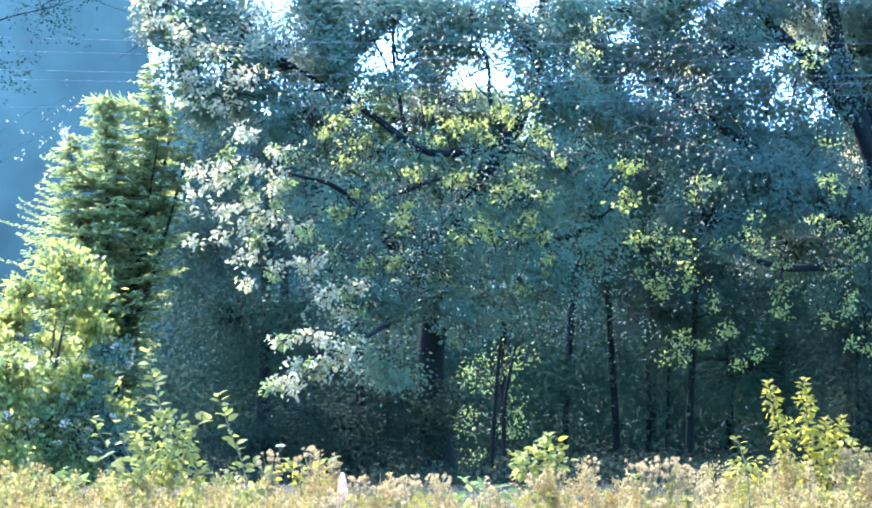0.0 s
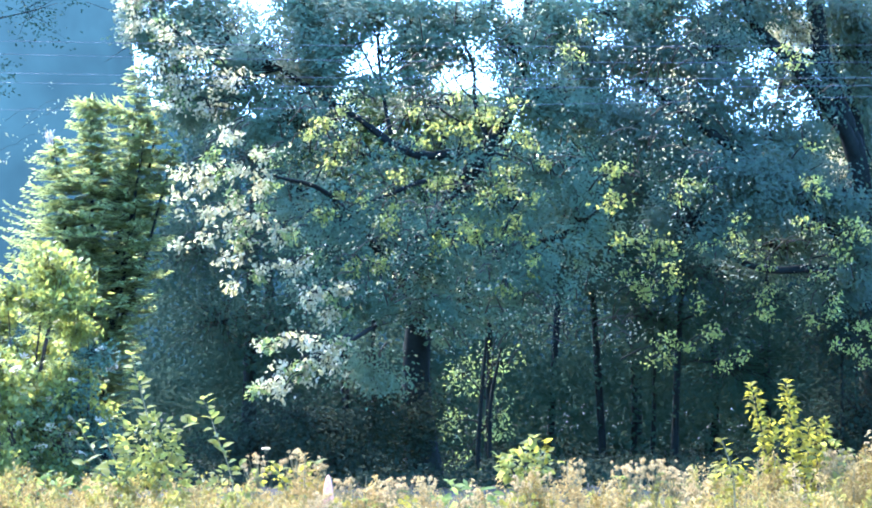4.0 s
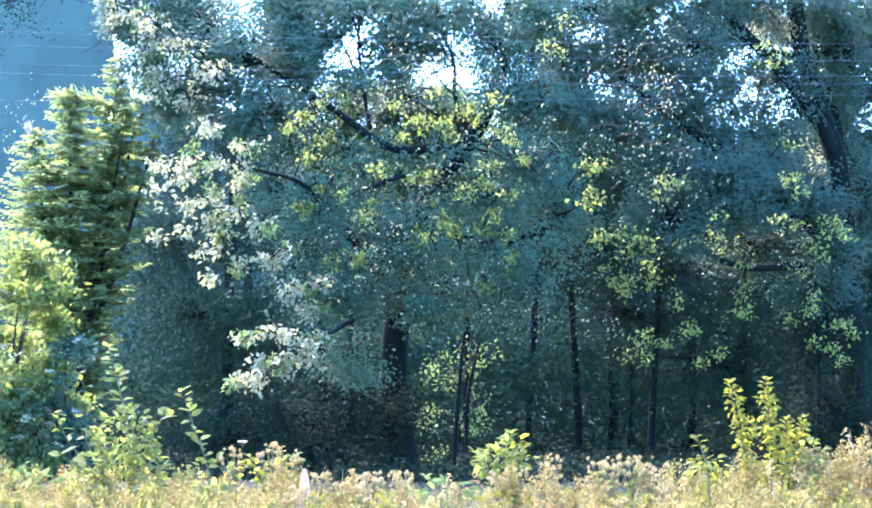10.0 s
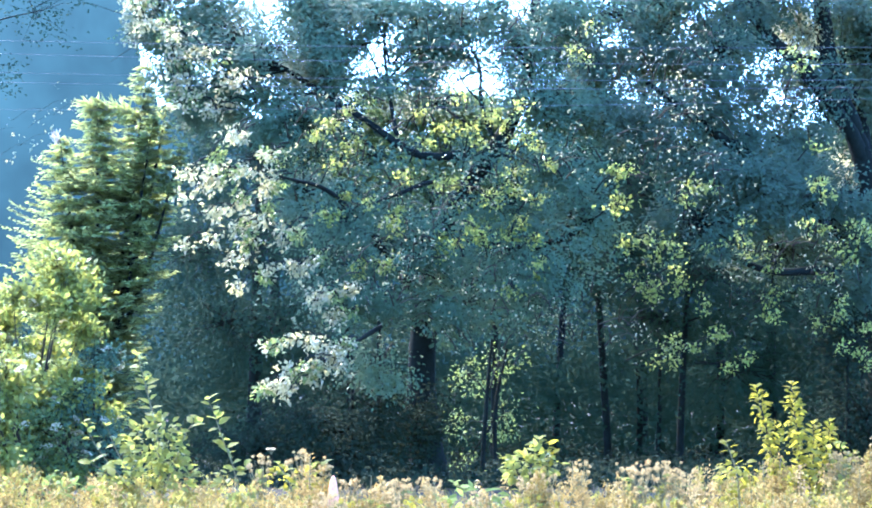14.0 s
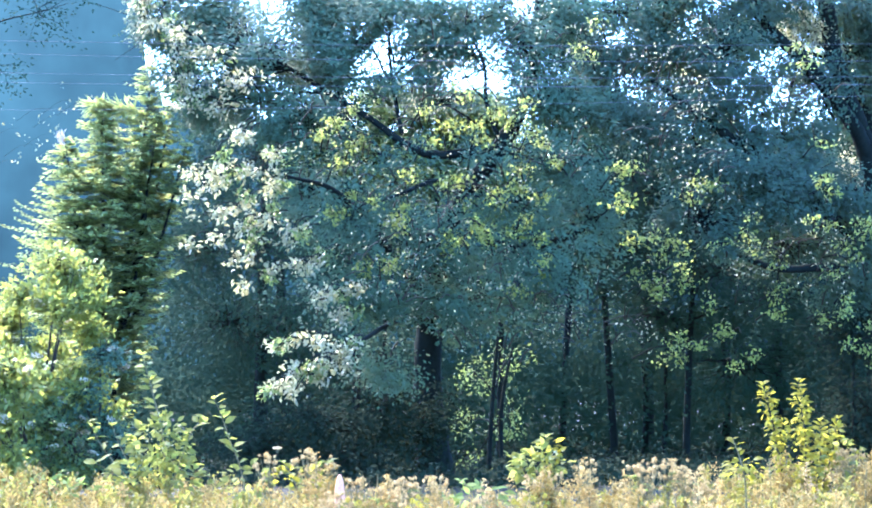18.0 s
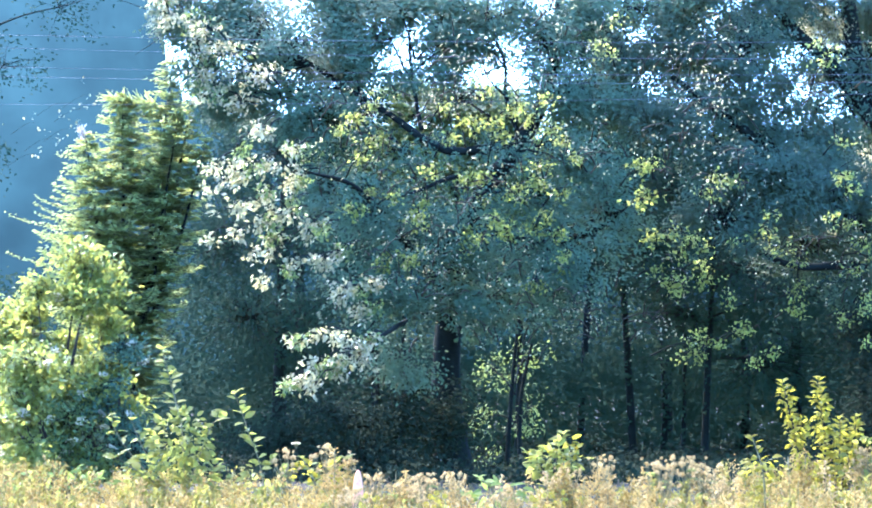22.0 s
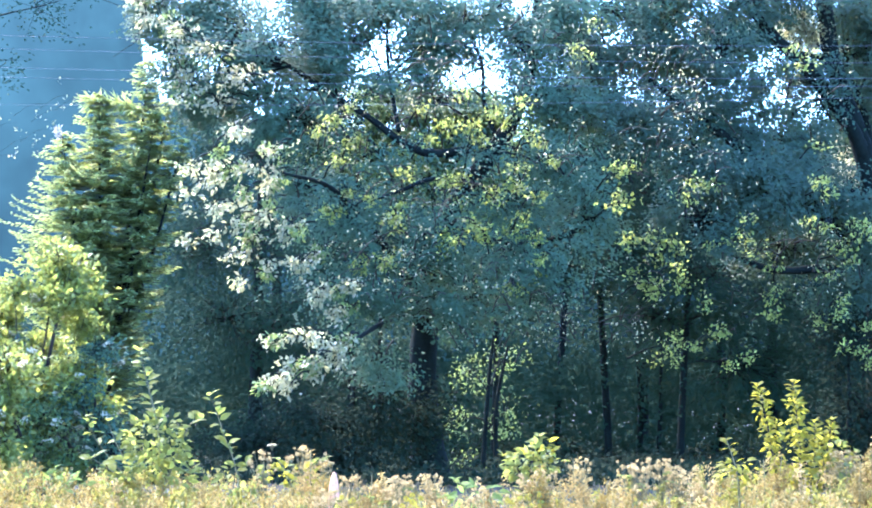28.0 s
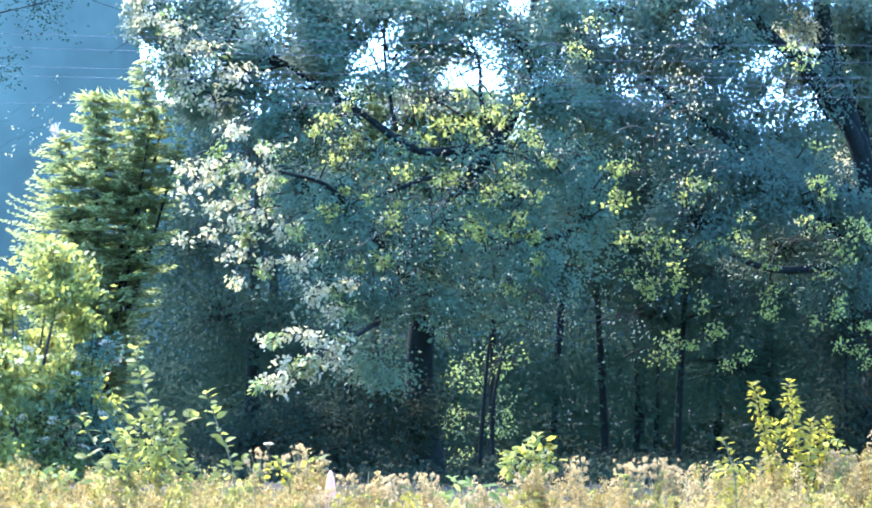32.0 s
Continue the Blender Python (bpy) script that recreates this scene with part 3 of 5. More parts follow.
        c = np.array((a, rng.uniform(32.9, 34.2) if i < 680 else rng.uniform(32.3, 33.6), b))
        root = c + np.array((rng.normal() * 0.2, 0.8, rng.uniform(-0.3, 0.2)))
        sprig = part("sprig", *tube([root, (root + c) / 2 + np.array((0, 0, 0.06)), c], [0.012, 0.008, 0.003], 5, 3), TWIG, tree, origin=root)
        k = rng.integers(2, 7)
        ends = c + rng.normal(size=(k, 3)) * np.array((0.24, 0.16, 0.2))
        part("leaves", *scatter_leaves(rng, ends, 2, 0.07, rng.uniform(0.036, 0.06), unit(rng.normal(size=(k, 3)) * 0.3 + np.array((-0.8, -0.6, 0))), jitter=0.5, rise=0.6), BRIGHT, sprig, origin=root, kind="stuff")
    # the crown's top, out of view; leaf counts set by how much sun it blocks
    for i, (root, centre, radius) in enumerate([
            ((1.5, 36.8, 8.0), (1.0, 37.0, 9.6), (2.6, 2.4, 1.6)), ((1.8, 37.0, 8.2), (3.4, 38.0, 10.2), (2.2, 2.4, 1.6)),
            ((0.6, 36.6, 7.6), (-1.6, 37.2, 9.0), (1.6, 2.0, 1.0))]):
        bough(tree, root, centre, radius, (420, 420, 160)[i], 0.2, OAK, 60 + i, 0.05, per=12, spread=0.2)


oak_tree()


# ---- the tall tree with the leaning stems ----
def ash_tree():
    base = (7.32, 37.50, -0.06)
    tree = thing("leaning_tree", (base[0], base[1], 0), "tall dark tree with leaning grey trunk and high limbs", "tree")
    limb(tree, [(base[0] + 0.3, base[1], -0.15), (7.62, 37.50, 2.23), (7.48, 37.50, 4.10), (7.40, 37.45, 5.07), (7.17, 37.40, 5.92), (6.93, 37.40, 6.50), (6.67, 37.40, 7.85), (6.55, 37.50, 10.76)],
         [0.30, 0.24, 0.20, 0.18, 0.16, 0.15, 0.14, 0.08], "trunk", seed=31, sides=12)
    limb(tree, [(7.36, 37.40, 5.30), (7.13, 37.25, 5.74), (6.74, 37.15, 6.28), (6.29, 37.10, 6.84), (5.78, 37.00, 7.31), (5.17, 36.90, 7.98), (4.71, 36.90, 8.63)],
         [0.13, 0.13, 0.125, 0.115, 0.09, 0.07, 0.05], seed=32)
    limb(tree, [(7.46, 37.50, 3.70), (6.48, 36.90, 4.41), (5.70, 36.60, 4.97), (5.13, 36.40, 5.39), (4.61, 36.30, 5.72), (3.60, 36.40, 6.51)], [0.13, 0.12, 0.11, 0.10, 0.08, 0.04], seed=33)
    limb(tree, [(7.44, 37.45, 4.70), (7.42, 37.60, 5.81), (7.28, 37.80, 6.49), (7.12, 37.90, 7.20), (7.05, 37.9, 8.4)], [0.10, 0.09, 0.08, 0.07, 0.05], seed=34)
    limb(tree, [(6.74, 37.40, 7.00), (6.28, 37.20, 7.07), (5.92, 37.10, 7.13)], [0.04, 0.03, 0.015], seed=35, sides=6)
    limb(tree, [(7.42, 37.50, 3.16), (6.60, 36.80, 3.41), (5.58, 36.20, 3.38), (4.65, 36.00, 3.73)], [0.10, 0.08, 0.06, 0.03], seed=36)
    rows = [
        ((5.17, 36.90, 7.98), (4.75, 36.60, 6.91), (0.85, 0.8, 0.75), 3000, ASH),
        ((4.80, 36.90, 8.35), (3.65, 36.60, 7.18), (0.75, 0.8, 0.8), 3000, ASH),
        ((3.79, 36.30, 6.04), (3.58, 36.00, 5.82), (0.8, 0.8, 0.7), 3400, ASH),
        ((4.25, 36.30, 5.49), (4.57, 36.00, 5.00), (0.95, 0.8, 0.45), 3000, ASH),
        ((5.26, 36.40, 4.67), (5.38, 36.00, 4.64), (1.1, 0.8, 0.75), 4200, ASH),
        ((6.42, 36.80, 4.06), (6.30, 36.60, 4.78), (0.7, 0.8, 0.6), 2400, ASH),
        ((6.74, 37.20, 5.96), (6.31, 37.40, 6.64), (0.4, 0.5, 0.5), 900, ASH),
        ((6.12, 37.10, 6.88), (5.82, 37.00, 5.61), (0.75, 0.7, 0.35), 800, ASH),
        ((6.12, 37.10, 6.88), (5.57, 36.90, 6.39), (0.6, 0.5, 0.45), 800, ASH),
    ]
    rows += [
        ((6.69, 37.20, 6.33), (6.03, 36.90, 6.02), (0.4, 0.5, 0.35), 420, ASH),
        ((6.74, 37.40, 7.00), (6.29, 37.50, 7.51), (0.5, 0.6, 0.5), 1100, BRIGHT),
        ((7.10, 37.80, 7.37), (7.28, 38.00, 7.40), (0.4, 0.8, 0.9), 2400, ASH),
    ]
    more = [
        ((7.21, 37.50, 5.43), (7.16, 38.00, 4.81), (0.4, 0.6, 0.7), 1300, BRIGHT),
        ((5.58, 36.20, 3.38), (5.93, 37.20, 3.80), (1.2, 0.9, 0.6), 3000, ASH),
        ((4.65, 36.00, 3.73), (4.34, 35.60, 4.07), (0.8, 0.7, 0.6), 2400, ASH),
        ((6.60, 36.80, 3.41), (7.01, 36.80, 3.23), (0.7, 0.6, 0.7), 1900, ASH),
        ((3.44, 36.40, 6.51), (2.82, 36.60, 6.91), (0.6, 0.7, 0.7), 1800, ASH),
        ((4.71, 36.90, 8.54), (4.23, 36.80, 8.05), (1.2, 0.9, 0.4), 1700, ASH),
        ((5.17, 36.90, 7.98), (5.43, 36.80, 7.87), (0.7, 0.9, 0.4), 1400, ASH),
        ((4.25, 36.30, 5.49), (4.58, 36.40, 5.96), (0.33, 0.5, 0.4), 1000, ASH),
        ((6.90, 37.30, 5.97), (6.47, 37.00, 5.61), (0.4, 0.5, 0.35), 1000, ASH),
    ]
    more += [
        ((7.21, 37.70, 6.21), (7.54, 38.20, 6.17), (0.4, 0.8, 0.9), 2400, ASH),
        ((7.11, 37.80, 8.33), (7.21, 37.60, 7.86), (0.6, 0.8, 0.5), 1500, ASH), ((6.56, 37.40, 8.44), (6.24, 37.20, 8.03), (0.6, 0.8, 0.35), 900, ASH), ((7.21, 37.70, 6.21), (7.62, 37.80, 7.08), (0.5, 0.8, 0.7), 1500, ASH),
        ((6.64, 37.00, 4.72), (6.89, 36.60, 4.69), (0.35, 0.4, 0.5), 900, ASH), ((7.05, 37.20, 4.08), (7.11, 36.60, 3.86), (0.35, 0.4, 0.5), 900, ASH),
        ((4.71, 36.40, 5.31), (5.14, 36.50, 5.51), (0.45, 0.5, 0.3), 900, ASH), ((7.21, 37.70, 6.21), (7.88, 37.60, 4.77), (0.6, 0.8, 1.0), 1800, ASH), ((7.22, 37.70, 7.35), (8.05, 37.80, 7.65), (0.6, 0.8, 0.8), 1500, ASH),
    ]
    more += [
        ((4.44, 36.40, 5.59), (4.87, 36.50, 5.97), (0.4, 0.5, 0.42), 900, ASH), ((7.02, 37.40, 6.74), (6.83, 36.90, 6.58), (0.3, 0.4, 0.6), 500, ASH),
        ((5.95, 37.10, 7.10), (5.80, 36.90, 6.88), (0.36, 0.4, 0.3), 240, ASH), ((6.05, 37.0, 6.2), (5.52, 36.90, 5.95), (0.32, 0.4, 0.28), 220, ASH),
    ]
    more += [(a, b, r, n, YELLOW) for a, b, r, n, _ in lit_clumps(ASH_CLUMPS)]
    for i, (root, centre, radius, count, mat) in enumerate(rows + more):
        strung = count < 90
        b = bough(tree, root, centre, radius, int(count * (1.0 if strung else 1.85)), 0.07, mat, 100 + i, 0.08, per=5 if strung else 12, spread=0.06 if strung else 0.11, loose_part=0.2 if strung else 0.45, jitter=0.17 if mat is ASH else 0.6, face_view=0.72 if mat is ASH else 0.0, rise=0.55)
        SWAYING.append((b, 'high' if i < 12 else 'mid', 40 + i))
    # crown top out of view, thinned to let sun onto the front
    for i, (root, centre, radius) in enumerate([
            ((6.6, 37.5, 9.0), (6.0, 37.4, 10.6), (2.4, 2.4, 1.6)), ((5.0, 36.9, 8.6), (3.6, 36.6, 10.0), (1.8, 2.0, 1.3)),
            ((7.5, 37.5, 7.0), (9.0, 37.5, 7.5), (1.8, 2.2, 3.0))]):
        bough(tree, root, centre, radius, 300, 0.2, ASH, 160 + i, 0.05, per=12, spread=0.2)


ash_tree()


# ---- the conifer ----
def conifer():
    base = (-5.40, 37.50, -0.06)
    tree = thing("conifer", (base[0], base[1], 0), "yellow-green conifer with feathery level sprays, spiky outline", "tree")
    rng = np.random.default_rng(5)
    foot = np.array((base[0], base[1], -0.1))
    fork = np.array((base[0] - 0.1, base[1], 1.6))
    limb(tree, [foot, (foot + fork) / 2, fork], [0.2, 0.17, 0.15], "trunk", seed=50)
    # leaders of uneven height: tip, spread, number of sprays and lowest height
    leaders = [((-4.76, 37.60, 7.02), 0.62, 170, 4.4), ((-5.60, 37.40, 6.36), 0.95, 380, 2.2), ((-6.20, 37.30, 5.66), 0.85, 360, 0.8), ((-4.60, 37.20, 6.08), 0.6, 140, 3.8),
               ((-4.18, 37.60, 5.62), 0.8, 190, 2.2), ((-4.36, 38.00, 6.92), 0.62, 130, 4.2), ((-4.75, 37.00, 4.60), 0.9, 190, 1.2)]

    def sprays(count, axis_at, z_low, z_high, reach, tag):
        made, stems = [], []
        for i in range(count):
            z = z_low + (z_high - z_low) * (i + rng.uniform()) / count
            a = rng.uniform(0, 2 * math.pi)
            step = 0.34 * math.sin(2.3 * a + z) + 0.2 * math.sin(5 * a)
            z = max(z_low, 0.3 * round(z / 0.3 + step) - 0.3 * step + rng.normal() * 0.06)
            if z > z_high:
                continue
            # the sprays stream towards the open side
            r = reach(z) * rng.uniform(0.55, 1.3) * (1.0 - 0.28 * math.cos(a))
            long = rng.uniform() < 0.22 and math.cos(a) < 0.2
            r = r * 1.45 if long else r
            c = np.append(axis_at(z), z)
            out = np.array((math.cos(a), math.sin(a), 0.0))
            side = np.array((-out[1], out[0], 0.0))
            m = max(5, int(r / 0.075))
            s = (np.arange(m) + 0.5) / m
            line = c + out * (s * r)[:, None] + np.array((0, 0, 1)) * ((-0.12 * np.sin(s * 2.2) + 0.13 * s ** 3) * r)[:, None]
            stems.append((line[:-1], line[1:]))
            ln = (0.09 + 0.19 * (1 - s) ** 0.8 * min(1, r)) * (0.6 if long else 1.0)
            for sign in (-1, 1):
                for lay in range(2):
                    ax = out * (0.75 + 0.4 * lay) + side * sign + rng.normal(size=(m, 3)) * 0.14
                    nm = np.array((0, -0.35, 1.0)) + rng.normal(size=(m, 3)) * 0.3
                    made.append(blades(line + rng.normal(size=(m, 3)) * 0.012, ax, nm, ln * rng.uniform(0.6, 1.2, m), 0.034, 0.3))
        p0, p1 = np.concatenate([a for a, b in stems]), np.concatenate([b for a, b in stems])
        twigs = part("branchwork", *prisms(p0, p1, 0.007, 0.005), TWIG, tree, kind="stuff")
        part("sprays", *joined(made), NEEDLE, twigs, tag, kind="stuff")

    for k, (top, wide, count, low) in enumerate(leaders):
        top = np.array(top)
        limb(tree, [fork, fork * 0.45 + top * 0.55 + np.array((0, 0, -0.4)), top], [0.08, 0.035, 0.008], "leader", seed=51 + k)
        drop = [0.0, 0.25, 0.8, 1.6, 2.6, 4.0, 6.0]
        span = [0.10, 0.26, 0.46, 0.80, 1.05, 0.8, 0.4]
        sprays(count, lambda z: (fork + (top - fork) * max(0.0, (z - fork[2]) / (top - fork)[2]))[:2], low, top[2],
               lambda z: wide * float(np.interp(top[2] - z, drop, span)), "yellow-green flat sprays")
    a, b = np.array((-5.75, 37.40, 6.20)), np.array((-4.95, 37.50, 6.14))
    m = 40
    s = np.linspace(0, 1, m)[:, None]
    pts = b + (a - b) * s + rng.normal(size=(m, 3)) * 0.03
    made = [blades(pts, (a - b) + rng.normal(size=(m, 3)) * 0.5, np.array((0, 0, 1.0)) + rng.normal(size=(m, 3)) * 0.3, 0.3, 0.05) for _ in range(4)]
    part("long_spray", *joined(made), NEEDLE, tree, kind="stuff")
    c = np.array((-6.29, 37.50, 5.63))
    made = blades(c + rng.normal(size=(40, 3)) * np.array((0.03, 0.03, 0.08)), rng.normal(size=(40, 3)) * 0.5 + np.array((0, 0, 1)), rng.normal(size=(40, 3)), 0.1, 0.04)
    part("dead_tip", *made, DEAD, tree, "pale bleached dead tip")


conifer()


# ---- the elder bush, in flower ----
def elder():
    base = (-5.59, 31.00, 0.19)
    tree = thing("elder_bush", (base[0], base[1], 0), "bright yellow-green elder bush with flat cream flower heads", "shrub")
    rng = np.random.default_rng(8)
    foot = np.array((base[0], base[1], -0.1))
    rows = []
    for i in range(52):
        x = rng.uniform(-7.4, -4.72)
        top = float(np.interp(x, [-7.4, -6.3, -5.75, -5.2, -4.85, -4.6, -4.35], [2.3, 2.7, 3.05, 3.3, 2.7, 1.8, 0.8])) + 0.2 * rng.normal()
        z = 0.25 + (top - 0.25) * rng.uniform() ** 0.8
        size = rng.uniform(0.2, 0.42)
        rows.append(((x, 30.4 + 0.35 * z + rng.normal() * 0.3, z), (size * 1.2, size * 1.2, size * rng.uniform(0.55, 0.9)), int(520 * size / 0.3)))
    # low boughs placed well forward, so the lower left looks sunlit from the camera
    for i in range(7):
        rows.append(((rng.uniform(-5.75, -5.25), rng.uniform(27.6, 28.6), 0.3 + 0.24 * i), (0.36, 0.34, 0.26), 520))
    for i, (centre, radius, count) in enumerate(rows):
        c = np.array(centre)
        root = np.array((foot[0] * 0.5 + c[0] * 0.5, foot[1] * 0.5 + c[1] * 0.5, c[2] * 0.55))
        limb(tree, [foot + rng.normal(size=3) * np.array((0.15, 0.15, 0)), (foot + root) / 2 + np.array((0.05, 0, 0.1)), root], [0.04, 0.03, 0.022], "stem", TWIG, 70 + i, 6)
        b = bough(tree, root, centre, radius, count, 0.10, ELDER, 200 + i, 0.1, per=7, spread=0.09, loose_part=0.25, jitter=0.6)
        SWAYING.append((b, 'low', 80 + i))
    disc = []
    for ring, n in ((0.0, 6), (0.035, 9), (0.06, 14), (0.08, 18)):
        a = rng.uniform(0, 6.28, n)
        disc.append(np.stack([np.cos(a) * ring, np.sin(a) * ring, 0.015 - ring * 0.2 + rng.normal(size=n) * 0.006], 1))
    c = np.concatenate(disc)
    fl = blades(c - np.array((0.012, 0, 0)), np.array((1.0, 0, 0.1)) + rng.normal(size=c.shape) * 0.3, np.array((0, 0, 1.0)) + rng.normal(size=c.shape) * 0.4, 0.03, 0.026)
    st = prisms(np.tile(np.array((0, 0, -0.1)), (12, 1)), c[::4][:12] - np.array((0, 0, 0.005)), 0.002, 0.0015)
    head, stalks = mesh_of("flower_head", *fl, BLOSSOM), mesh_of("flower_stalk", *st, STALK)
    # the elder's shaded lower right, its shade put into darker leaf colours
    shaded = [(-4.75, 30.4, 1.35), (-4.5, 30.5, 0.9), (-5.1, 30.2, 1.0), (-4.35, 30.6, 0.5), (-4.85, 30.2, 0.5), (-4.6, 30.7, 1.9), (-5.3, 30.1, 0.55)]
    bush = thing("hawthorn_bush", (-4.6, 30.7, 0), "elder's shaded side with white flower heads, shade in leaf colour", "shrub")
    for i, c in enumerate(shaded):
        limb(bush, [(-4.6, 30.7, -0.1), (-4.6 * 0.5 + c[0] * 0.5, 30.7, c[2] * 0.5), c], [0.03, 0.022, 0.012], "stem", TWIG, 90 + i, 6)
        bough(bush, (-4.6, 30.7, c[2] * 0.6), c, (0.36, 0.3, 0.34), 620, 0.07, YOUNG if c[0] < -4.8 else OAK, 250 + i, 0.0, per=8, spread=0.09, jitter=0.4, face_view=0.5)
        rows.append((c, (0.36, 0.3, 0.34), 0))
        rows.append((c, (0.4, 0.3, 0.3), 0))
    for centre, radius, count in rows:
        if centre[2] > 2.6:
            continue
        for _ in range(1):
            v = unit(rng.normal(size=3))
            v[1] = -abs(v[1])
            v[2] = min(v[2], 0.5)
            p = np.array(centre) + v * np.array(radius) * 1.02
            f = new("flower_head", head)
            owner = tree if count else bush
            f.parent = owner
            f.location = p - ORIGIN[owner.name]
            f.rotation_euler = (rng.uniform(0.2, 0.8), rng.uniform(-0.4, 0.4), rng.uniform(0, 6.28))
            f.scale = (1, 1, 1)
            g = new("flower_stalk", stalks)
            g.parent = f


elder()


# ---- the wood behind ----
def back_tree(name, base, tall, crown, count, mat, label, seed, leaf=0.13, lean=0.0, girth=0.16):
    """A tree further in: a trunk, a few limbs and crown boughs. crown: rows of centre and radius."""
    tree = thing(name, (base[0], base[1], 0), label, "tree", "trees of the wood behind")
    limb(tree, [(base[0], base[1], -0.15), (base[0] + lean * 0.4, base[1], tall * 0.5), (base[0] + lean, base[1], tall)], [girth, girth * 0.75, girth * 0.35], "trunk", seed=seed)
    for i, (centre, radius) in enumerate(crown):
        root = (base[0] + lean * 0.6, base[1], min(tall * 0.95, max(0.8, centre[2] - 0.4)))
        bough(tree, root, centre, radius, int(count * 1.3), leaf * 0.8 if mat is SHADE else leaf, mat, seed * 10 + i, 0.0, per=12 if mat is not YOUNG else 8, spread=0.17 if mat is not YOUNG else 0.1, loose_part=0.5, jitter={SHADOW_LEAF.name: 0.2, YOUNG.name: 0.45}.get(mat.name, 0.14), face_view={SHADOW_LEAF.name: 0.7, YOUNG.name: 0.0}.get(mat.name, 0.8), rise=0.6)
    return tree


back_tree("field_maple", (0.07, 46.00, -0.36), 5.6, [
    ((-1.09, 46.00, 6.87), (1.0, 1.2, 0.6)), ((0.65, 46.00, 6.76), (1.1, 1.2, 0.6)), ((-0.50, 45.50, 5.55), (1.3, 1.2, 0.7)),
    ((1.11, 46.00, 5.48), (1.2, 1.2, 0.8)), ((-1.66, 46.00, 5.48), (1.2, 1.2, 0.9)), ((2.05, 46.50, 6.34), (1.0, 1.2, 0.8)), ((-2.61, 46.50, 6.11), (0.9, 1.2, 1.1)), ((0.82, 46.00, 7.28), (0.6, 1.0, 0.35)), ((-1.21, 46.50, 6.17), (1.1, 1.0, 0.5)), ((0.19, 46.50, 6.11), (1.0, 1.0, 0.5)), ((-2.27, 46.50, 6.70), (0.7, 1.0, 0.6)), ((-1.09, 46.00, 7.45), (0.7, 1.0, 0.4)), ((1.22, 46.00, 6.99), (0.6, 1.0, 0.45)), ((0.18, 46.00, 7.22), (0.6, 1.0, 0.4)), ((-0.22, 46.00, 6.99), (0.7, 1.0, 0.5)), ((2.14, 46.00, 4.79), (1.2, 1.2, 0.9))],
    2200, YOUNG, "sunlit yellow-green maple seen through the oak", 30, 0.095)
back_tree("hornbeam", (-9.7, 46.0), 9.5, [
    ((-8.05, 45.5, 9.2), (1.1, 0.8, 0.7)), ((-9.4, 46.0, 8.0), (1.0, 1.0, 0.9)), ((-9.2, 46.0, 10.2), (1.2, 1.0, 0.8)), ((-9.8, 46.0, 6.0), (0.9, 0.9, 1.0))],
    260, SHADE, "thin hornbeam crown in haze beside the conifer", 31, 0.1, 0.0, 0.12)
for i, c in enumerate(((-7.35, 45.2, 7.32), (-7.55, 45.2, 7.02), (-7.75, 45.2, 6.62), (-7.05, 45.2, 7.28), (-8.15, 45.2, 6.42), (-8.45, 45.2, 6.75), (-6.75, 45.2, 6.95), (-8.5, 45.2, 6.1), (-7.9, 45.2, 7.15))):
    rng = np.random.default_rng(400 + i)
    c = np.array(c)
    tip = part("sprig", *tube([c + np.array((-0.7, 0.5, -0.2)), c + np.array((-0.3, 0.2, 0.0)), c], [0.004, 0.003, 0.002], 5, 3), BARK, bpy.data.objects["hornbeam"])
    ends = c + rng.normal(size=(3, 3)) * np.array((0.12, 0.12, 0.14))
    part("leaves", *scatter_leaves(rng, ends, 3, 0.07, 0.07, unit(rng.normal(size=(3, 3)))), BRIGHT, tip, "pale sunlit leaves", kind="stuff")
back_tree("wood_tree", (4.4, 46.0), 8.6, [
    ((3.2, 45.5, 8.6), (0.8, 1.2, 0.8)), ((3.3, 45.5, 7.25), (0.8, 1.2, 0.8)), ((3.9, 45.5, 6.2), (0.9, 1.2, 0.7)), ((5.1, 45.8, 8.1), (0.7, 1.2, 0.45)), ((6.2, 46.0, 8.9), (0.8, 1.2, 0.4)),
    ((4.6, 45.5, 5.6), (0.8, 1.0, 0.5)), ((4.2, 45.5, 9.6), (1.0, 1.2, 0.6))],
    2600, SHADE, "woodland tree with straight trunk, shade put into leaf colour", 49, 0.1, 0.1, 0.13)
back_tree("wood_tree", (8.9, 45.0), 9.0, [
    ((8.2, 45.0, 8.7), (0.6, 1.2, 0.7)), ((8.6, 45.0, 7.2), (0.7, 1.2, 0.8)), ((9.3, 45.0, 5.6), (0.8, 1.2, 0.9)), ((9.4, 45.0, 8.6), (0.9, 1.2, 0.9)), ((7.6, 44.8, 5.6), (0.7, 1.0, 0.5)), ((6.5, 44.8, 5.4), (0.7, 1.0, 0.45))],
    2600, SHADE, "woodland tree with straight trunk, shade put into leaf colour", 50, 0.1, -0.1, 0.13)
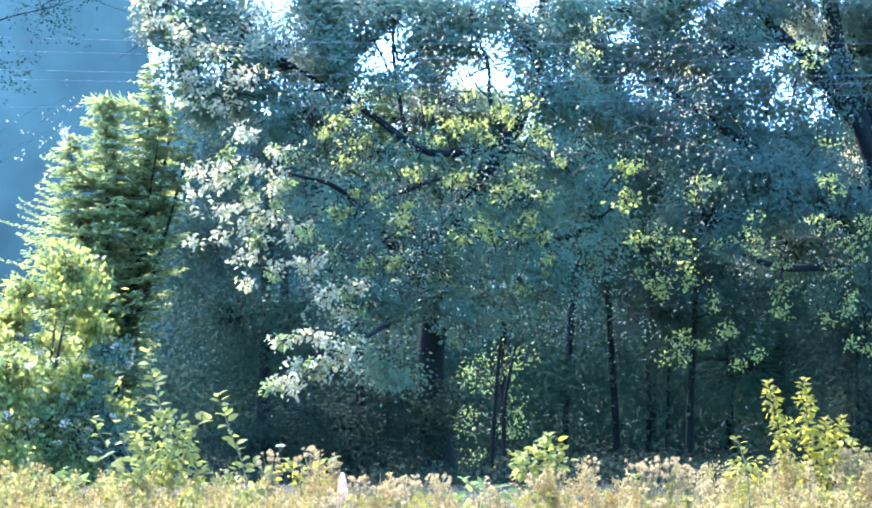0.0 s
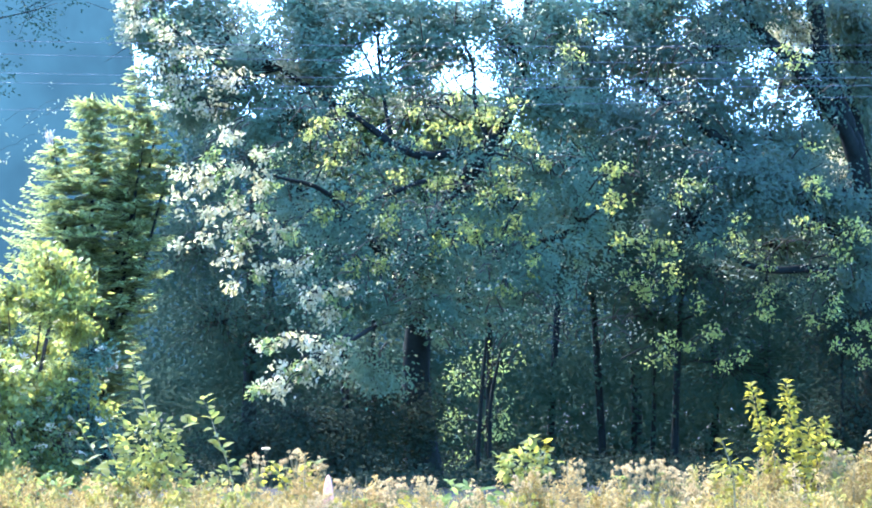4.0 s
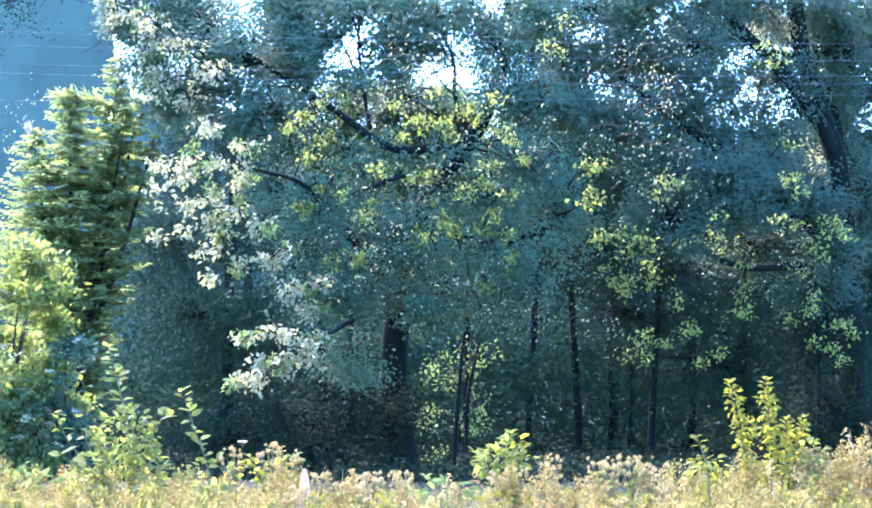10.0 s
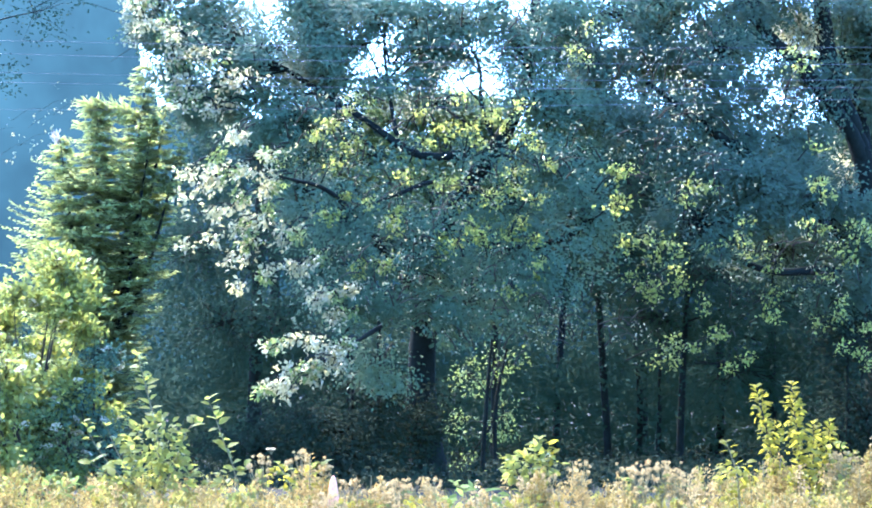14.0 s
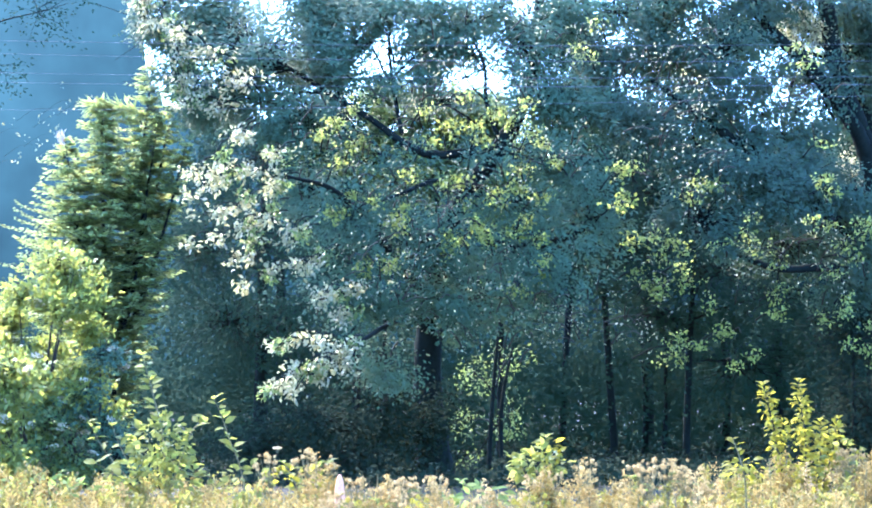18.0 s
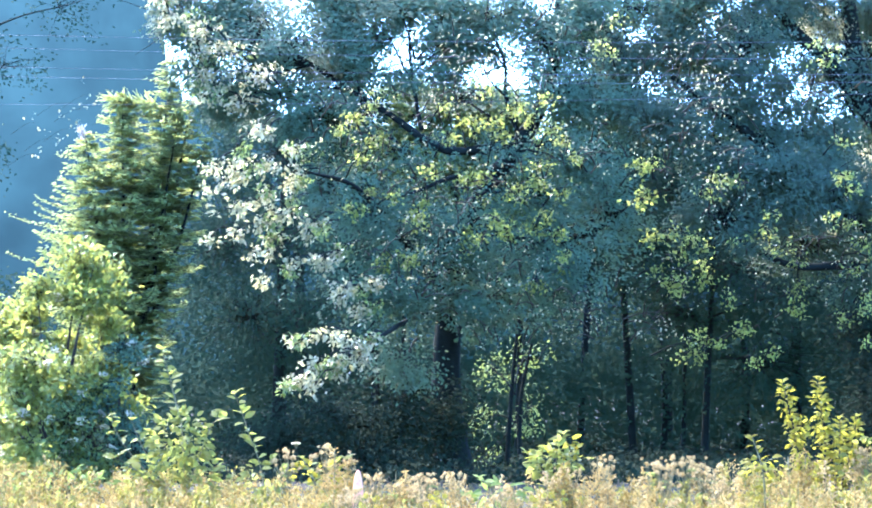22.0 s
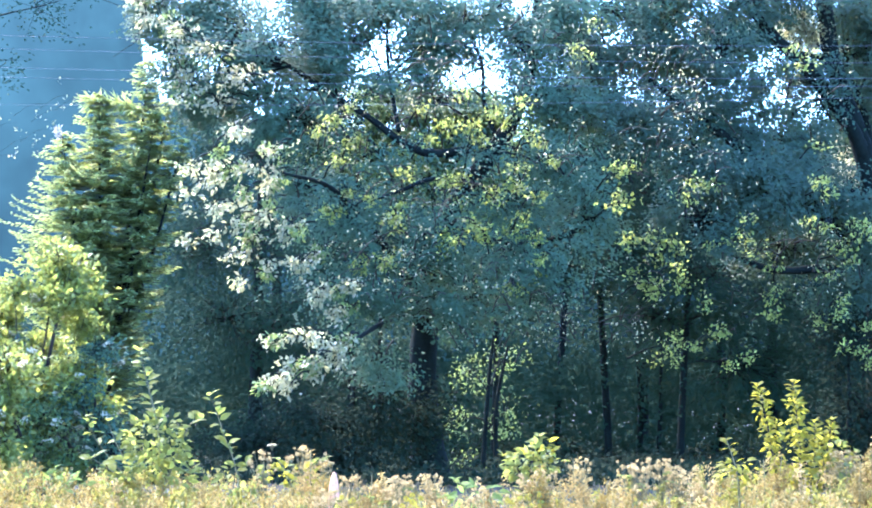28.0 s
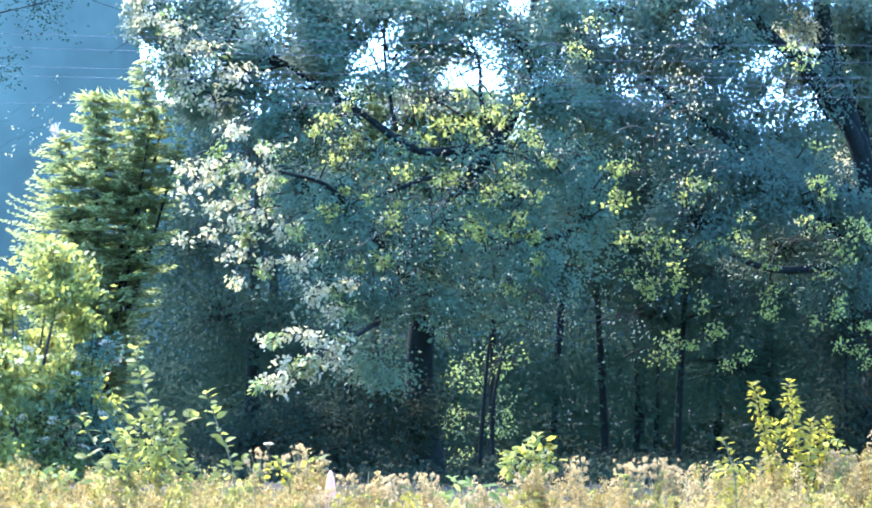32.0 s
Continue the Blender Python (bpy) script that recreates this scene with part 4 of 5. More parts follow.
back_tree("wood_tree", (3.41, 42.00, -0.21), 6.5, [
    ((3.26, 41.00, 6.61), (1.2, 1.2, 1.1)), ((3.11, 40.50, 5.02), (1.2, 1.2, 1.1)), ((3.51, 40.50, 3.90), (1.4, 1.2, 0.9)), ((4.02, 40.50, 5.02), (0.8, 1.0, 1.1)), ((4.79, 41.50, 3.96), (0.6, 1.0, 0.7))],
    2031, SHADE, "woodland tree with straight trunk, shade put into leaf colour", 32, 0.09, -0.5, 0.08)
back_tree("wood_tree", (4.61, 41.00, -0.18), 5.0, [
    ((5.03, 40.50, 3.49), (1.5, 1.2, 0.9)), ((6.24, 40.50, 3.09), (1.5, 1.2, 0.9))], 2362, SHADE, "woodland tree with straight trunk, shade put into leaf colour", 33, 0.09, 0.3, 0.075)
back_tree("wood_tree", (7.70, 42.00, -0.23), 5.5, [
    ((8.06, 41.50, 3.54), (1.6, 1.2, 1.3)), ((7.42, 41.50, 2.29), (1.6, 1.2, 0.9))], 2031, SHADE, "woodland tree with straight trunk, shade put into leaf colour", 34, 0.09, 0.2, 0.12)
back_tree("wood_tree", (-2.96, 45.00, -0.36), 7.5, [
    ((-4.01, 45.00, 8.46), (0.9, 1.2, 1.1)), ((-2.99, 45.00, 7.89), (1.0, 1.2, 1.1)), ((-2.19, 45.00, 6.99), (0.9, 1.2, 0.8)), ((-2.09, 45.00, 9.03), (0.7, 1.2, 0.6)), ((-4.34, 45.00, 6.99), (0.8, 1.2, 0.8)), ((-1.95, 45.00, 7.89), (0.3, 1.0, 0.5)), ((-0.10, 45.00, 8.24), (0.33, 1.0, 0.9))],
    2000, SHADE, "woodland tree behind the conifer, shade put into leaf colour", 45, 0.1, -0.4, 0.13)
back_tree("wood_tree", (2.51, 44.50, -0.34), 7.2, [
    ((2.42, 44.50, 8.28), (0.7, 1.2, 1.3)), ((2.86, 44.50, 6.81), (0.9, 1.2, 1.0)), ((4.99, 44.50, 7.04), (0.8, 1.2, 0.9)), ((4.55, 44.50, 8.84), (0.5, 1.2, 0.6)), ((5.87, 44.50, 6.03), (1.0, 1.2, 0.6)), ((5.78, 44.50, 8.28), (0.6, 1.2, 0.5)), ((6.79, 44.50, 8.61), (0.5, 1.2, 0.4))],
    2551, SHADE, "woodland tree with straight trunk, shade put into leaf colour", 46, 0.1, 0.6, 0.08)
# added behind the conifer and oak to keep sunlight out of the wood
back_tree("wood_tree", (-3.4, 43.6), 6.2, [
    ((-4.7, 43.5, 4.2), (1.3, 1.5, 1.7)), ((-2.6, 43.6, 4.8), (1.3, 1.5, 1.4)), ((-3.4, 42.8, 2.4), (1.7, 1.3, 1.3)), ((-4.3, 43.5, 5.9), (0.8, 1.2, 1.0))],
    1700, SHADE, "woodland tree behind the conifer, shade put into leaf colour", 42, 0.11, 0.1, 0.14)
# a second filler tree, added to block the sun further right
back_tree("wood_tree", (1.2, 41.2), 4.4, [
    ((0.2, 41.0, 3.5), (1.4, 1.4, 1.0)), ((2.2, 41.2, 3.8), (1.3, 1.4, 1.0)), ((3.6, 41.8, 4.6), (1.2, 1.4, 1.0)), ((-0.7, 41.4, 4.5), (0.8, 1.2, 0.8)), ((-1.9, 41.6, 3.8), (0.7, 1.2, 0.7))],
    2125, SHADE, "woodland tree with straight trunk, shade put into leaf colour", 43, 0.11, 0.1, 0.07)
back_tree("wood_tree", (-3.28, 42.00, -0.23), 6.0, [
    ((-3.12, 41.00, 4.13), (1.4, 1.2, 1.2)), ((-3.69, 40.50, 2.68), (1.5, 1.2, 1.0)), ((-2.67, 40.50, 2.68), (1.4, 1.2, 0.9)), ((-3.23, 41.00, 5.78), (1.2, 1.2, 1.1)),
    ((-4.15, 41.00, 4.03), (1.0, 1.2, 1.4))], 1700, SHADE, "woodland tree behind the conifer, shade put into leaf colour", 35, 0.09, 0.1, 0.15)
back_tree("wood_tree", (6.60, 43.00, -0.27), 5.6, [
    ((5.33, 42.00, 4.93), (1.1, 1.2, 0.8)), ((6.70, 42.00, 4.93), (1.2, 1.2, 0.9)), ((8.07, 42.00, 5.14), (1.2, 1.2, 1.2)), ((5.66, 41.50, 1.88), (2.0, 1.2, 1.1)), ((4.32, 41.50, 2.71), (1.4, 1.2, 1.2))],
    2031, SHADE, "woodland tree with straight trunk, shade put into leaf colour", 37, 0.1, 0.1, 0.12)
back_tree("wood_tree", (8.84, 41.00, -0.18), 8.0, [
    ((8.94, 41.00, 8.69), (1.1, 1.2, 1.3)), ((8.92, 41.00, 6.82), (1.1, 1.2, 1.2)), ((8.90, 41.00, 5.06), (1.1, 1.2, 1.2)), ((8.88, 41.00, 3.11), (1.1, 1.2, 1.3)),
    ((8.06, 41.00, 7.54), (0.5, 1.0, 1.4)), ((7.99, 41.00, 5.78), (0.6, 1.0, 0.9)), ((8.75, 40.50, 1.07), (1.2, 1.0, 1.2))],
    2976, SHADE, "woodland tree with straight trunk, shade put into leaf colour", 48, 0.11, 0.0, 0.14)
# two added bushes whose dark leaf colour stands for plain shade
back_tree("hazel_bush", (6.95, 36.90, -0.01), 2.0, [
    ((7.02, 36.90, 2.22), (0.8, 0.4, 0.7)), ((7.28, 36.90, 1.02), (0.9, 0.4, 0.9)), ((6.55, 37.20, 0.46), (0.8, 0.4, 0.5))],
    2000, SHADOW_LEAF, "filler bush before the leaning trunk, shade in its leaf colour", 39, 0.08, 0.0, 0.05)
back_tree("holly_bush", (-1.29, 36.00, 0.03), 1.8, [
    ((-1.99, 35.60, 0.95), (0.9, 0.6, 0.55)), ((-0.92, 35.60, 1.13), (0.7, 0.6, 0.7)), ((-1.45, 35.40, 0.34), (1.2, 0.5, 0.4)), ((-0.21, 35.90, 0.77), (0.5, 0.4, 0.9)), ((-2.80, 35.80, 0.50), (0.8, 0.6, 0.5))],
    1500, SHADOW_LEAF, "filler bush under the oak, deep shade in its leaf colour", 38, 0.075, 0.1, 0.06)
back_tree("young_tree", (0.91, 38.00, -0.05), 2.9, [
    ((0.73, 38.50, 1.67), (0.55, 0.6, 0.5)), ((1.21, 38.50, 1.86), (0.45, 0.6, 0.5)), ((0.63, 38.40, 0.90), (0.5, 0.5, 0.45)), ((1.31, 38.60, 0.99), (0.35, 0.5, 0.5)), ((0.62, 38.00, 0.06), (0.4, 0.4, 0.25))],
    150, YOUNG, "slim young tree with yellow-green leaves lit from behind", 36, 0.07, 0.25, 0.045)
limb(bpy.data.objects["young_tree"], [((1.15, 38.10, -0.06)[0], 38.1, -0.1), (1.15, 38.10, 1.10), (1.35, 38.20, 2.14)], [0.045, 0.035, 0.02], "trunk", seed=77)


# two trees added out of view, only to block sun from the wood
back_tree("tall_tree", (-11.8, 49.5), 11.5, [
    ((-9.8, 48.5, 12.0), (2.2, 2.4, 1.2)), ((-6.6, 48.5, 12.4), (2.2, 2.4, 1.3)), ((-8.0, 50.5, 13.4), (2.6, 2.4, 1.4))],
    800, SHADE, "added tree out of view, blocking sun from the wood", 51, 0.36, 0.0, 0.2)
back_tree("tall_tree", (11.8, 49.0), 11.5, [
    ((1.4, 47.5, 12.0), (2.0, 2.4, 1.2)), ((4.2, 47.5, 12.2), (2.2, 2.4, 1.2)), ((6.8, 48.0, 12.2), (2.0, 2.4, 1.2)), ((3.2, 49.5, 13.4), (2.8, 2.4, 1.4))],
    800, SHADE, "added tree out of view, blocking sun from the wood", 52, 0.36, 0.0, 0.2)


def thicket():
    """The unbroken leafage at the wood's back, plant not told from plant, shade put into its colour."""
    rng = np.random.default_rng(21)
    made = []
    for y, x0, x1, top, n in ((43.0, -9.5, 11.0, 2.6, 1800), (47.0, -10.0, 12.0, 4.0, 1500), (50.0, -11.0, 13.5, 4.8, 1500), (56.0, -13.0, 15.0, 2.2, 3000)):
        x = rng.uniform(x0, x1, n)
        h = np.array([top * (0.82 + 0.4 * noise.noise(Vector((q * 0.45, y, 0)))) for q in x])
        p = np.stack([x, y + rng.normal(size=n) * 0.7, h * rng.uniform(0, 1, n) ** 0.8], 1)
        made.append(scatter_leaves(rng, p, 14, 0.26, 0.12, unit(rng.normal(size=p.shape)), jitter=0.12, face_view=0.85))
    v, f = joined(made)
    # added floor cover, darkened to stand for the shade under the trees
    n = 8000
    x, y = rng.uniform(-11, 12, n), 33.2 + 26.0 * rng.uniform(0, 1, n) ** 1.3
    h = np.array([0.13 + 0.18 * noise.noise(Vector((a * 0.6, b * 0.6, 4))) for a, b in zip(x, y)]) * np.clip((y - 32.6) / 2.5, 0.3, 1)
    p = np.stack([x, y, np.maximum(0.03, h * rng.uniform(0.2, 1, n))], 1)
    u, g = scatter_leaves(rng, p, 7, 0.13, 0.12, unit(rng.normal(size=p.shape)), jitter=0.28, face_view=0.6)
    loose("woodland_herbs", u, g, SHADOW_LEAF, (0, 37, 0), "low leafage under the trees, shade put into its colour", "undergrowth", kind="stuff")
    loose("thicket", v, f, SHADE, (0, 47, 0), "undergrowth of the wood, deep shade put into leaf colour", "undergrowth", kind="stuff")


thicket()


def small_trunks():
    for i, (x, d, w, top) in enumerate([(1160, 43, 0.07, 600), (1195, 42, 0.05, 590), (1305, 43, 0.09, 560), (690, 41, 0.07, 560), (640, 42, 0.09, 520)]):
        px = (x - 784) * d / 4000
        h = 1.6 + (667 - top) * d / 4000
        v, f = tube([(px, d, -0.1), (px + 0.05, d, h / 2), (px - 0.04 + 0.1 * (i % 2), d, h)], [w, w * 0.8, w * 0.5], 8, 4, 0.06, 300 + i)
        loose("bare_stem", v, f, BARK, (px, d, 0), "thin bare dark stem in the shade", "tree stem", "bare stems", smooth=True)


small_trunks()


# ---- overhead cables ----
def cables():
    for i, (a, b, d) in enumerate([((-5.33, 27.00, 5.71), (5.33, 27.00, 5.63), 0), ((-5.33, 27.00, 5.55), (5.32, 27.00, 5.42), 0), ((-5.44, 27.60, 5.40), (5.44, 27.60, 5.31), 0),
                                   ((-5.44, 27.60, 5.28), (5.44, 27.60, 5.21), 0), ((-5.52, 28.00, 4.98), (5.52, 28.00, 5.12), 0)]):
        a, b = np.array(a), np.array(b)
        s = np.linspace(-1.6, 2.6, 22)[:, None]
        pts = a + (b - a) * s + np.array((0, 0, 0.16)) * (s - 0.5) ** 2
        v, f = tube(pts, [0.0026 if i < 4 else 0.0022] * 2, 6, 2)
        loose("overhead_cable", v, f, WIRE, tuple(pts[10]), "thin grey overhead cable strung across before the trees", "cable", "overhead cables", smooth=True)


cables()


def utility_pole(x):
    """A wooden pole with short arms, one to each cable."""
    pole = thing("utility_pole", (x, 27.5, 0), "weathered wooden utility pole carrying the cables", "pole", "utility poles")
    part("pole", *tube([(x, 27.5, -0.3), (x, 27.5, 3.5), (x, 27.5, 7.0)], [0.14, 0.12, 0.10], 10, 3, 0.02, 3), TWIG, pole, smooth=True)
    for ob in [o for o in scene.objects if o.name.startswith("overhead_cable")]:
        ends = [ob.location + v.co for v in ob.data.vertices]
        e = min(ends, key=lambda q: abs(q.x - x))
        part("arm", *tube([(x, 27.5, e.z - 0.05), (x, e.y, e.z - 0.03)], [0.03, 0.03], 6, 2), TWIG, pole)
        part("insulator", *tube([(x, e.y, e.z - 0.07), (x, e.y, e.z + 0.02)], [0.03, 0.02], 8, 2), WIRE, pole, smooth=True)


utility_pole(-22.3)
utility_pole(22.3)


# ---- the meadow's edge before the wood ----
def leaf_mesh(name, mat, width=0.5, curl=0.18):
    """One leaf of unit length along x: pointed oval, folded at the midrib and curled down at the tip."""
    verts, faces = [], []
    s = np.linspace(0, 1, 6)
    w = width * 0.5 * np.array([0.12, 0.75, 1.0, 0.88, 0.52, 0.02])
    for a, b in zip(s, w):
        z = -curl * a * a
        verts += [(a, b, z + b * 0.28), (a, 0, z), (a, -b, z + b * 0.28)]
    for i in range(5):
        for j in (0, 1):
            faces.append((i * 3 + j, i * 3 + j + 1, i * 3 + j + 4, i * 3 + j + 3))
    return mesh_of(name, verts, faces, mat, True)


def put(parent, mesh, at, axis, normal, size, name="leaf"):
    """A leaf or a flower as a part of its own."""
    x = Vector(axis).normalized()
    y = Vector(normal).cross(x).normalized()
    z = x.cross(y)
    m = Matrix((x, y, z)).transposed().to_4x4()
    ob = new(name, mesh)
    ob.parent = parent
    ob.matrix_basis = Matrix.Translation(Vector(np.asarray(at) - ORIGIN[parent.name])) @ m @ Matrix.Scale(size, 4)
    return ob


APPLE_LEAF = leaf_mesh("leaf", SAPLING, 0.55, 0.22)
LIME_LEAF = leaf_mesh("leaf", LIME, 0.48, 0.3)
BROAD_LEAF = leaf_mesh("leaf", WEED_ONE, 0.42, 0.25)


def leafy_stem(owner, points, radii, first, spacing, size, mesh, rng, droop=-0.1, name="stem", bark=None):
    """A shoot with leaves set alternately along its upper length."""
    st = part(name, *tube(points, radii, 6, 5, 0.04, int(rng.integers(1000))), bark or STALK, owner, smooth=True)
    path = smooth_path(points, 12)
    gone = np.concatenate([[0], np.cumsum(np.linalg.norm(np.diff(path, axis=0), axis=1))])
    d, a = first * gone[-1], rng.uniform(0, 6.28)
    while d < gone[-1]:
        p = np.array([np.interp(d, gone, path[:, k]) for k in range(3)])
        for twin in (0, 1) if rng.uniform() < 0.45 else (0,):
            b = a + twin * math.pi
            out = np.array((math.cos(b), math.sin(b) * 0.8, 0.3 + droop + rng.uniform(-0.3, 0.8)))
            put(owner, mesh, p + unit(out) * 0.008, out, (rng.normal() * 0.4, -0.45 + rng.normal() * 0.4, 1), size * rng.uniform(0.7, 1.15))
        a += 2.4 + rng.uniform(-0.4, 0.4)
        d += spacing * rng.uniform(0.7, 1.3)
    p = path[-1]
    for k in range(3):
        b = rng.uniform(0, 6.28)
        put(owner, mesh, p, (math.cos(b), math.sin(b), 0.6), (rng.normal() * 0.3, -0.4, 1), size * 0.7)
    return st


def leaf_mass(owner, centre, radius, count, size, mesh, rng):
    for _ in range(count):
        v = unit(rng.normal(size=3)) * rng.uniform(0.3, 1) ** 0.5
        out = v * np.array((1, 1, 0.4)) + rng.normal(size=3) * 0.3
        put(owner, mesh, np.array(centre) + v * np.array(radius), out, (rng.normal() * 0.7, -0.4 + rng.normal() * 0.6, 0.8), size * rng.uniform(0.6, 1.15))


def at_ground(p):
    return (p[0], p[1], -0.05)


def apple_sapling():
    rng = np.random.default_rng(41)
    ob = thing("apple_sapling", ((-1.56, 13.00, 0.85)[0], 13.0, 0), "young apple-like sapling with pale green oval leaves", "sapling")
    g = at_ground((-1.56, 13.00, 0.85))
    leafy_stem(ob, [g, (-1.56, 13.00, 0.85), (-1.58, 13.00, 1.27), (-1.63, 13.00, 1.49), (-1.67, 13.00, 1.64), (-1.70, 13.00, 1.75)], [0.010, 0.006, 0.004, 0.002], 0.62, 0.026, 0.07, APPLE_LEAF, rng)
    leafy_stem(ob, [(-1.56, 13.00, 0.85), (-1.72, 12.90, 1.06), (-1.81, 12.90, 1.21), (-1.86, 12.90, 1.34)], [0.006, 0.004, 0.002], 0.4, 0.07, 0.07, APPLE_LEAF, rng)
    leafy_stem(ob, [(-1.56, 13.00, 0.81), (-1.77, 13.10, 1.00), (-1.94, 13.10, 1.20), (-2.02, 13.10, 1.36)], [0.006, 0.004, 0.002], 0.75, 0.03, 0.065, APPLE_LEAF, rng)
    leafy_stem(ob, [(-1.56, 13.00, 0.85), (-1.81, 12.80, 1.05), (-1.94, 12.80, 1.13)], [0.006, 0.004, 0.002], 0.4, 0.05, 0.085, APPLE_LEAF, rng)
    leafy_stem(ob, [(-1.56, 13.00, 0.91), (-1.45, 13.00, 1.20), (-1.41, 13.00, 1.30), (-1.34, 12.95, 1.38)], [0.006, 0.004, 0.002], 0.3, 0.06, 0.08, APPLE_LEAF, rng)
    leaf_mass(ob, (-1.59, 13.00, 1.20), (0.19, 0.17, 0.21), 290, 0.056, APPLE_LEAF, rng)
    leaf_mass(ob, (-1.60, 12.90, 1.01), (0.3, 0.2, 0.19), 300, 0.056, APPLE_LEAF, rng)
    ob2 = thing("apple_sapling", ((-1.11, 13.00, 0.85)[0], 13.0, 0), "thin arching sapling shoot with pairs of oval leaves", "sapling")
    leafy_stem(ob2, [at_ground((-1.10, 13.00, 0.85)), (-1.10, 13.00, 0.85), (-1.13, 13.00, 1.09), (-1.19, 13.00, 1.25), (-1.24, 13.00, 1.40), (-1.28, 13.00, 1.49)], [0.008, 0.004, 0.003, 0.0015], 0.7, 0.032, 0.07, APPLE_LEAF, rng)
    leaf_mass(ob2, (-1.11, 13.00, 1.01), (0.16, 0.15, 0.12), 40, 0.065, APPLE_LEAF, rng)
    SWAYING.append((ob, 'shoot', 120))
    SWAYING.append((ob2, 'shoot', 121))


apple_sapling()


def lime_shoots():
    rng = np.random.default_rng(43)
    ob = thing("sallow_bush", ((2.03, 12.60, 0.87)[0], 12.6, 0), "sunlit yellow-green leafy shoots standing above the weeds", "shrub")
    for pts in ([(1.98, 12.60, 0.87), (1.93, 12.60, 1.25), (1.90, 12.60, 1.40), (1.86, 12.60, 1.57)],
                [(2.09, 12.60, 0.87), (2.10, 12.60, 1.21), (2.08, 12.60, 1.40), (2.06, 12.60, 1.59)],
                [(2.18, 12.60, 0.87), (2.25, 12.60, 1.18), (2.28, 12.60, 1.37)],
                [(2.17, 12.70, 0.86), (2.20, 12.70, 1.18), (2.20, 12.70, 1.36)]):
        leafy_stem(ob, [at_ground(pts[0])] + pts, [0.010, 0.006, 0.004, 0.002], 0.62, 0.0075, 0.042, LIME_LEAF, rng, 0.1, bark=TWIG)
    for c in ((1.89, 12.60, 1.44), (2.07, 12.60, 1.45), (1.93, 12.60, 1.30), (2.09, 12.60, 1.30), (2.26, 12.62, 1.27)):
        leaf_mass(ob, c, (0.05, 0.06, 0.1), 34, 0.04, LIME_LEAF, rng)
    leaf_mass(ob, (2.03, 12.60, 1.18), (0.14, 0.13, 0.2), 190, 0.043, LIME_LEAF, rng)
    leaf_mass(ob, (2.25, 12.60, 1.12), (0.18, 0.15, 0.17), 110, 0.042, LIME_LEAF, rng)
    leaf_mass(ob, (2.32, 12.55, 1.08), (0.22, 0.15, 0.17), 80, 0.055, APPLE_LEAF, rng)
    ob2 = thing("sallow_bush", ((1.70, 12.40, 0.88)[0], 12.4, 0), "small yellow-green leafy shoot among the weeds", "shrub")
    leafy_stem(ob2, [at_ground((1.73, 12.40, 0.88)), (1.73, 12.40, 0.88), (1.71, 12.40, 1.10), (1.66, 12.40, 1.26)], [0.008, 0.005, 0.002], 0.78, 0.02, 0.055, LIME_LEAF, rng)
    leaf_mass(ob2, (1.73, 12.40, 1.10), (0.12, 0.1, 0.07), 40, 0.055, LIME_LEAF, rng)
    ob3 = thing("oak_seedling", ((0.58, 12.80, 0.86)[0], 12.8, 0), "small bright green seedling with layered leaves", "sapling")
    for pts in ([(0.58, 12.80, 0.86), (0.59, 12.80, 1.11), (0.64, 12.80, 1.27)], [(0.54, 12.80, 0.86), (0.51, 12.80, 1.08), (0.43, 12.80, 1.15)], [(0.59, 12.80, 0.86), (0.66, 12.80, 1.05), (0.71, 12.80, 1.18)]):
        leafy_stem(ob3, [at_ground(pts[0])] + pts, [0.008, 0.005, 0.002], 0.78, 0.02, 0.062, LIME_LEAF if pts[0][0] > 0.58 else APPLE_LEAF, rng, 0.0, bark=TWIG)
    leaf_mass(ob3, (0.58, 12.80, 1.08), (0.16, 0.12, 0.09), 80, 0.055, APPLE_LEAF, rng)
    leaf_mass(ob3, (0.61, 12.80, 1.18), (0.15, 0.1, 0.07), 16, 0.06, LIME_LEAF, rng)
    leaf_mass(ob3, (0.60, 12.78, 1.12), (0.18, 0.1, 0.08), 60, 0.055, APPLE_LEAF, rng)
    ob4 = thing("bramble", ((-0.77, 12.90, 0.85)[0], 12.9, 0), "low bramble with yellow-green leaves and pale seed tufts", "shrub")
    for pts in ([(-0.78, 12.90, 0.85), (-0.82, 12.90, 1.04), (-0.87, 12.90, 1.12)], [(-0.72, 12.90, 0.85), (-0.69, 12.90, 1.04), (-0.62, 12.90, 1.12)]):
        leafy_stem(ob4, [at_ground(pts[0])] + pts, [0.008, 0.005, 0.002], 0.85, 0.025, 0.06, APPLE_LEAF, rng)
    leaf_mass(ob4, (-0.77, 12.90, 1.04), (0.18, 0.12, 0.06), 40, 0.06, LIME_LEAF, rng)
    ob5 = thing("bramble", ((0.24, 12.90, 0.85)[0], 12.9, 0), "low green bramble leaves in the weeds", "shrub")
